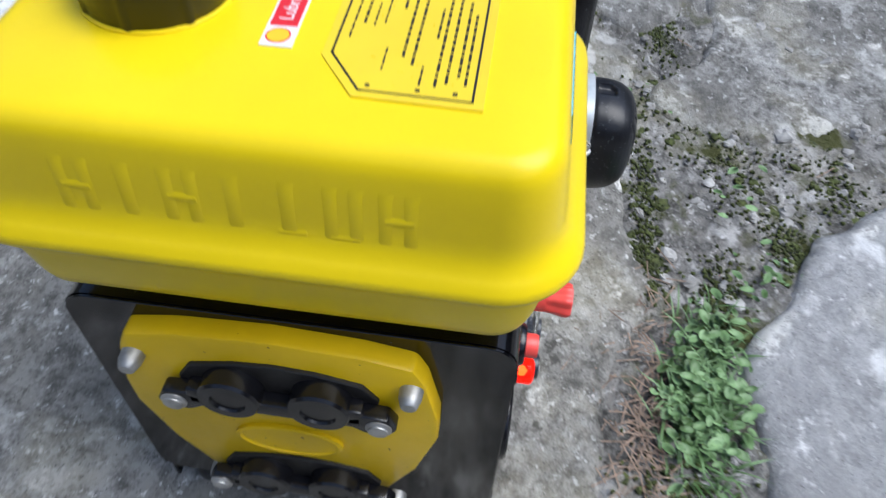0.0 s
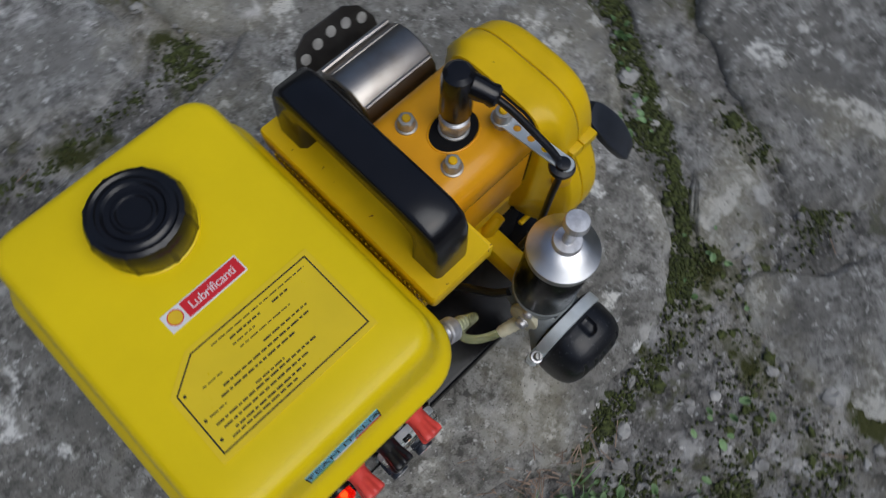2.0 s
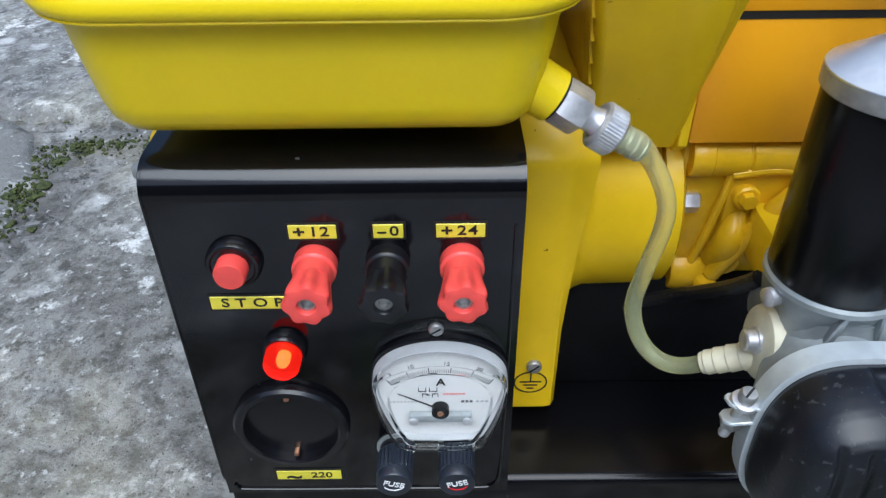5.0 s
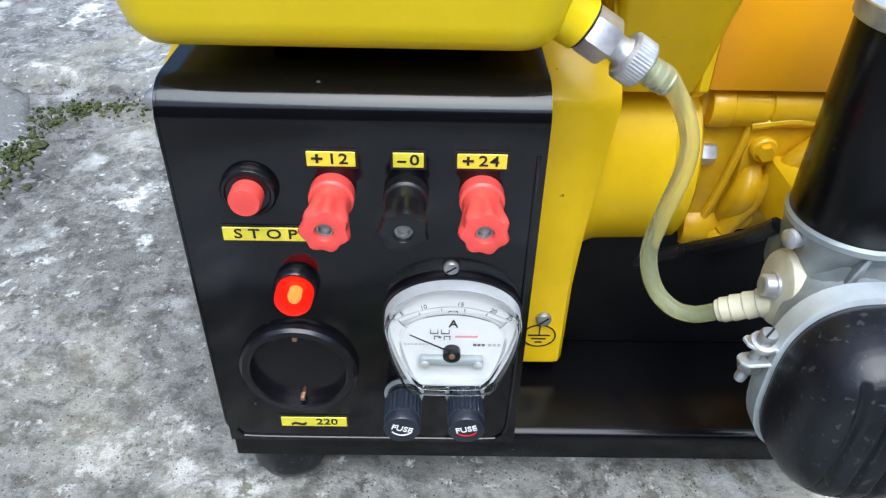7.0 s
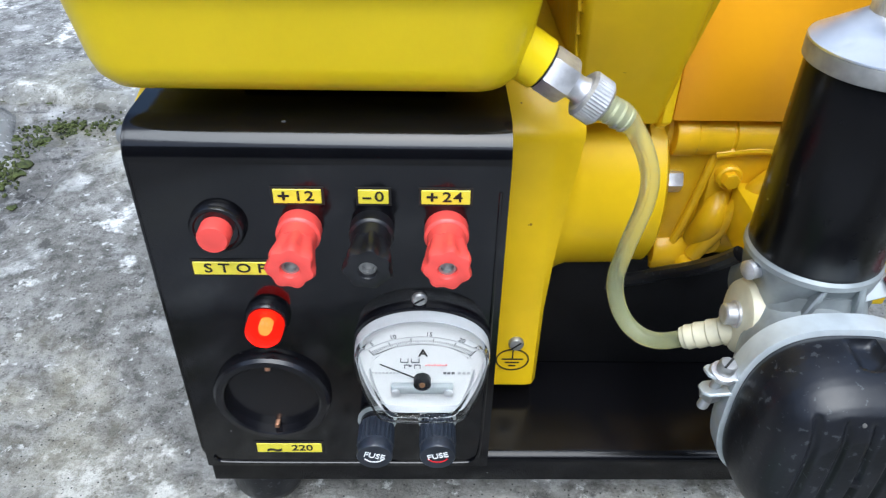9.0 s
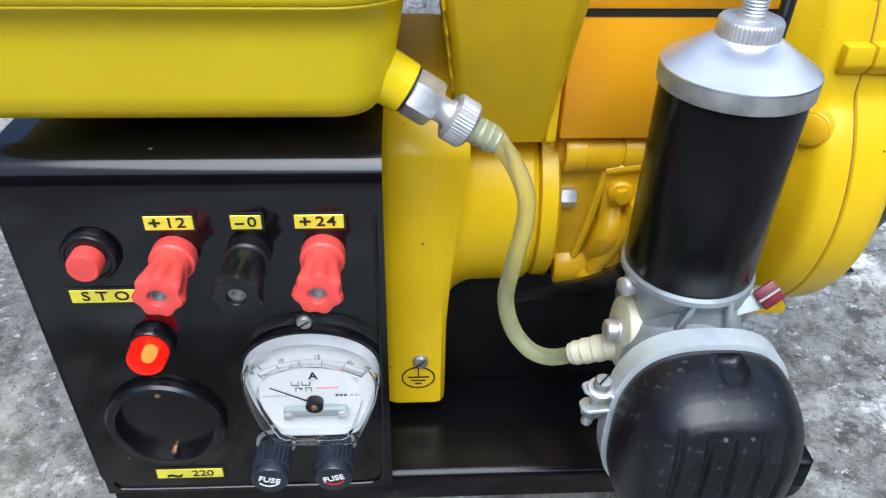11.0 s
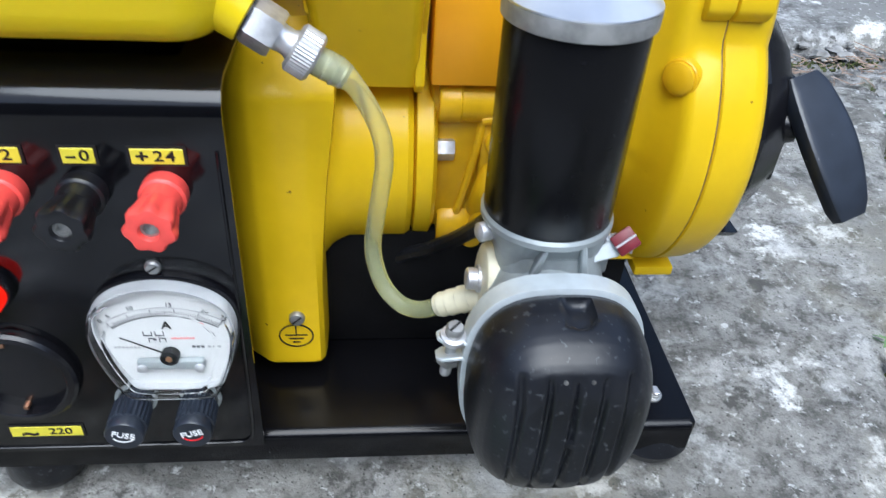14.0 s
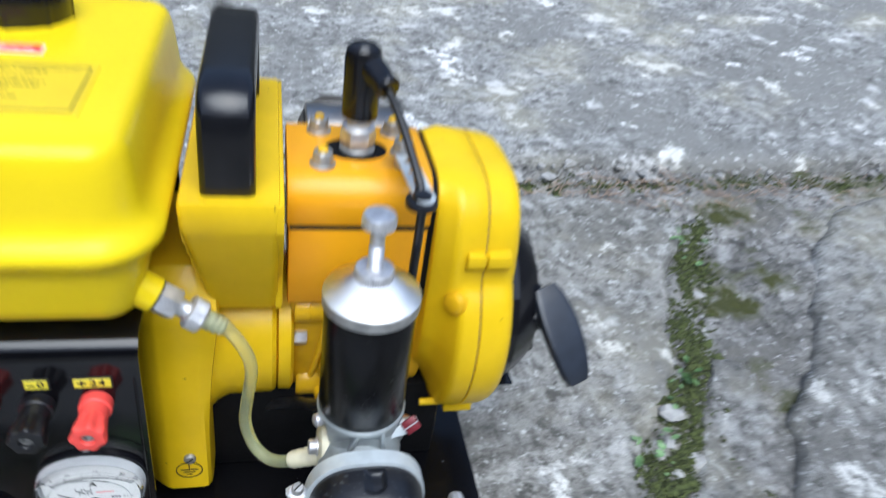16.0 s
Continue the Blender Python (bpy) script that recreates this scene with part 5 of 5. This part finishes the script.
part("oval_emblem", lathe([(1, 19.5), (1, 22), (0.92, 22.6), (0.88, 21.6), (0.1, 21.6)], Matrix.Translation((0, 104, 110)) @ Matrix(((0, 0, -1, 0), (27, 0, 0, 0), (0, 14, 0, 0), (0, 0, 0, 1))), 40), CAST, ec)


# ---------- plants, moss and litter on the ground ----------
rng = random.Random(11)


def scatter_mesh(name, pieces, mat, label, category, smooth=True):
    verts, faces = [], []
    for v, f in pieces:
        k = len(verts)
        verts += v
        faces += [tuple(i + k for i in q) for q in f]
    me = bpy.data.meshes.new(name)
    me.from_pydata(verts, [], faces)
    for p in me.polygons:
        p.use_smooth = smooth
    me.materials.append(mat)
    return tagged(new(name, me), label, category, kind="stuff")


def blade(x, y, z, h, w, lean_a, bend):
    d = Vector((math.cos(lean_a), math.sin(lean_a), 0))
    s = Vector((-d.y, d.x, 0))
    v, f = [], []
    for k in range(5):
        u = k / 4
        c = Vector((x, y, z)) + d * (bend * h * u * u) + Vector((0, 0, h * u * (1 - 0.35 * bend * u)))
        ww = w * (1 - u) ** 0.6 * (0.6 + 0.8 * min(1, u * 3)) * 0.5
        v += [tuple(c - s * ww), tuple(c + d * 0.0004 + Vector((0, 0, 0.0003))), tuple(c + s * ww)]
    for k in range(4):
        for j in (0, 1):
            f.append((k * 3 + j, k * 3 + j + 1, k * 3 + j + 4, k * 3 + j + 3))
    return v, f


def lobe(x, y, z, r, tilt, turn):
    """A small rounded leaf."""
    m = Matrix.Translation((x, y, z)) @ Matrix.Rotation(turn, 4, "Z") @ Matrix.Rotation(tilt, 4, "Y")
    v = [tuple(m @ Vector((0, 0, 0)))]
    n = 9
    for i in range(n):
        a = 2 * math.pi * i / n
        v.append(tuple(m @ Vector((r * (1 + math.cos(a)), 0.62 * r * math.sin(a), 0.18 * r * math.sin(a) ** 2))))
    return v, [(0, i + 1, (i + 1) % n + 1) for i in range(n)]


green = []
for _ in range(900):
    u, w = rng.gauss(0, 0.42), rng.gauss(0, 0.42)
    if u * u + w * w > 1.1:
        continue
    x, y = 0.115 + 0.085 * u - 0.006 * w, -0.150 - 0.006 * u + 0.034 * w
    z = ground_z(x, y) - 0.010
    if rng.random() < 0.66:
        green.append(blade(x, y, z, rng.uniform(0.010, 0.030), rng.uniform(0.0010, 0.0030), rng.uniform(0, 6.3), rng.uniform(0.3, 1.3)))
    else:
        green.append(lobe(x, y, z + rng.uniform(0.006, 0.020), rng.uniform(0.002, 0.0072), rng.uniform(-0.9, 0.7), rng.uniform(0, 6.3)))
scatter_mesh("grass", green, LEAF, "small tuft of green grass and clover between slabs", "grass")
sprigs = []
for cx, cy, n, spread in ((0.213, -0.205, 12, 0.016), (0.230, -0.222, 10, 0.014), (0.492, 0.07, 14, 0.010), (0.545, 0.14, 12, 0.010), (0.655, 0.34, 10, 0.014), (0.30, -0.20, 8, 0.02), (0.42, -0.10, 10, 0.03)):
    for _ in range(n):
        x, y = cx + rng.gauss(0, spread), cy + rng.gauss(0, spread)
        sprigs.append(lobe(x, y, ground_z(x, y) + rng.uniform(-0.004, 0.008), rng.uniform(0.002, 0.006), rng.uniform(-0.5, 0.4), rng.uniform(0, 6.3)))
scatter_mesh("weed_leaf", sprigs, LEAF, "scattered small weeds in the joints", "weeds")


def needle(x, y, z, length, a, r=0.0005):
    d, s = Vector((math.cos(a), math.sin(a), 0)), Vector((-math.sin(a), math.cos(a), 0))
    p, q = Vector((x, y, z)), Vector((x, y, z)) + d * length + Vector((0, 0, rng.uniform(-0.002, 0.003)))
    v = [tuple(e + o) for e in (p, q) for o in (s * r, Vector((0, 0, r * 1.6)), -s * r)]
    return v, [(0, 1, 4, 3), (1, 2, 5, 4), (0, 2, 5, 3)]


dry = []
for cx, cy, sx, sy, n in ((0.085, -0.108, 0.045, 0.010, 150), (0.04, -0.098, 0.03, 0.010, 60), (0.17, -0.12, 0.03, 0.012, 40), (0.75, 0.45, 0.15, 0.02, 160), (0.55, 0.47, 0.12, 0.015, 100), (0.18, 0.06, 0.25, 0.2, 30), (0.13, -0.065, 0.03, 0.012, 40)):
    for _ in range(n):
        x, y = rng.gauss(cx, sx), rng.gauss(cy, sy)
        dry.append(needle(x, y, ground_z(x, y) - rng.uniform(0.001, 0.008), rng.uniform(0.008, 0.026), rng.uniform(0, 6.3)))
scatter_mesh("dry_needle", dry, STRAW, "brown dry needles and straw in the joints", "litter")


def lump(x, y, z, r, flat=0.6):
    v, f = [], []
    n, m = 8, 5
    o = Vector((rng.random() * 50, rng.random() * 50, 0))
    ax, ay, turn = rng.uniform(0.7, 1.3), rng.uniform(0.7, 1.1), rng.uniform(0, 3.1)
    for i in range(m + 1):
        b = math.pi * i / m - math.pi / 2
        for j in range(n):
            a = 2 * math.pi * j / n
            d = Vector((math.cos(b) * math.cos(a), math.cos(b) * math.sin(a), math.sin(b)))
            k = r * (1 + 0.7 * noise.noise(d * 1.3 + o))
            px, py = d.x * k * ax, d.y * k * ay
            v.append((x + px * math.cos(turn) - py * math.sin(turn), y + px * math.sin(turn) + py * math.cos(turn), z + d.z * k * flat))
    for i in range(m):
        for j in range(n):
            f.append((i * n + j, i * n + (j + 1) % n, (i + 1) * n + (j + 1) % n, (i + 1) * n + j))
    return v, f


def in_joint(x, y):
    """True in the open bands of rubble between the slabs."""
    front = -0.36 < y < -0.10 and 0.0 < x < 0.75 and not (y < -0.19 - 0.5 * max(0, x - 0.16) and x < 0.33)
    right = 0.0 < y < 0.46 and abs(x - (0.50 + 0.42 * max(0, y - 0.03))) < 0.035
    return front or right


stones = []
while len(stones) < 500:
    x, y = rng.uniform(0.0, 0.75), rng.uniform(-0.36, 0.46)
    if in_joint(x, y):
        r = 0.0012 + 0.009 * rng.random() ** 8
        stones.append(lump(x, y, rubble(x, y) + r * 0.1, r, 0.5))
for _ in range(260):
    x, y = rng.uniform(0.2, 1.2), rng.uniform(0.47, 0.53)
    r = 0.0016 + 0.009 * rng.random() ** 5
    stones.append(lump(x, y, ground_z(x, y) - 0.004, r))
scatter_mesh("rubble_stone", stones, PEBBLE, "loose grey chips and pebbles in the joints", "rubble", False)
pale = []
for x, y, r in ((0.246, -0.131, 0.0075), (0.205, -0.185, 0.008), (0.384, -0.309, 0.006), (0.30, -0.21, 0.005), (0.33, -0.17, 0.006), (0.15, -0.09, 0.004), (0.222, -0.128, 0.006)):
    pale.append(lump(x, y, rubble(x, y) + r * 0.15, r, 0.55))
scatter_mesh("pale_pebble", pale, material("white_pebble", (0.42, 0.415, 0.40), 0.9, var=0.3, scale=60, bump=0.5, bump_scale=200), "pale worn pebbles lying in the rubble", "pebbles", False)

moss = []
for cx, cy, sx, sy, n in ((0.232, -0.112, 0.018, 0.009, 26), (0.02, -0.128, 0.028, 0.022, 50), (0.30, -0.112, 0.05, 0.008, 30), (0.212, -0.172, 0.024, 0.014, 26), (0.485, 0.052, 0.014, 0.022, 34), (0.535, 0.125, 0.012, 0.03, 36), (0.585, 0.21, 0.012, 0.03, 30),
                          (0.645, 0.33, 0.016, 0.035, 36), (0.40, -0.075, 0.035, 0.010, 34), (0.27, -0.235, 0.022, 0.014, 22), (0.35, -0.20, 0.03, 0.03, 22), (0.565, -0.03, 0.012, 0.03, 20), (0.20, 0.445, 0.015, 0.018, 30), (-0.2, 0.42, 0.06, 0.010, 40), (-0.275, 0.32, 0.010, 0.06, 36), (0.06, 0.445, 0.08, 0.008, 30), (0.56, -0.135, 0.03, 0.012, 24), (0.44, -0.16, 0.03, 0.03, 26), (0.35, -0.29, 0.03, 0.02, 20), (0.42, 0.485, 0.07, 0.006, 22), (0.62, 0.478, 0.06, 0.008, 24), (0.86, 0.475, 0.09, 0.010, 26), (1.1, 0.48, 0.07, 0.012, 30)):
    for _ in range(n):
        x, y = rng.gauss(cx, sx), rng.gauss(cy, sy)
        moss.append(lump(x, y, max(rubble(x, y), ground_z(x, y) - 0.011) - 0.0015, rng.uniform(0.003, 0.0080), 0.26))
    for _ in range(n * 10):
        x, y = rng.gauss(cx, sx * 0.9), rng.gauss(cy, sy * 0.9)
        moss.append(lump(x, y, max(rubble(x, y), ground_z(x, y) - 0.011) + 0.0012, rng.uniform(0.0008, 0.0020), 0.9))
seam = [(0.36, -0.09), (0.40, -0.070), (0.444, -0.042), (0.480, 0.005), (0.512, 0.055), (0.542, 0.098), (0.569, 0.149), (0.592, 0.195), (0.623, 0.287), (0.66, 0.345), (0.698, 0.392)]
for i in range(1900):
    u = rng.random() * (len(seam) - 1.001)
    (xa, ya), (xb, yb) = seam[int(u)], seam[int(u) + 1]
    f = u - int(u)
    wide = 0.009 if noise.noise(Vector((u * 1.3, 0, 5))) > -0.1 else 0.004
    x, y = xa + (xb - xa) * f + rng.gauss(0, wide), ya + (yb - ya) * f + rng.gauss(0, wide)
    big = i % 8 == 0
    moss.append(lump(x, y, max(rubble(x, y), ground_z(x, y) - 0.011) + (-0.001 if big else 0.001), rng.uniform(0.003, 0.007) if big else rng.uniform(0.0008, 0.0022), 0.3 if big else 0.9))
scatter_mesh("moss_tuft", moss, MOSS, "dark olive moss cushions in the joints", "moss")

# plain walls added out of view, dark to keep reflections in paint and metal dark
SURROUND = material("added_wall", (0.09, 0.095, 0.09), 0.9, var=0.4, scale=3, bump=0.4, bump_scale=30)
for name, x0, x1, y0, y1 in (("wall_north", -6000, 6000, 6000, 6300), ("wall_south", -6000, 6000, -6300, -6000), ("wall_east", 6000, 6300, -6300, 6300), ("wall_west", -6300, -6000, -6300, 6300)):
    tagged(part(name, box(x0, x1, y0, y1, -700, 3200, 20), SURROUND), "unseen dark wall added round the scene", "wall", kind="structure")
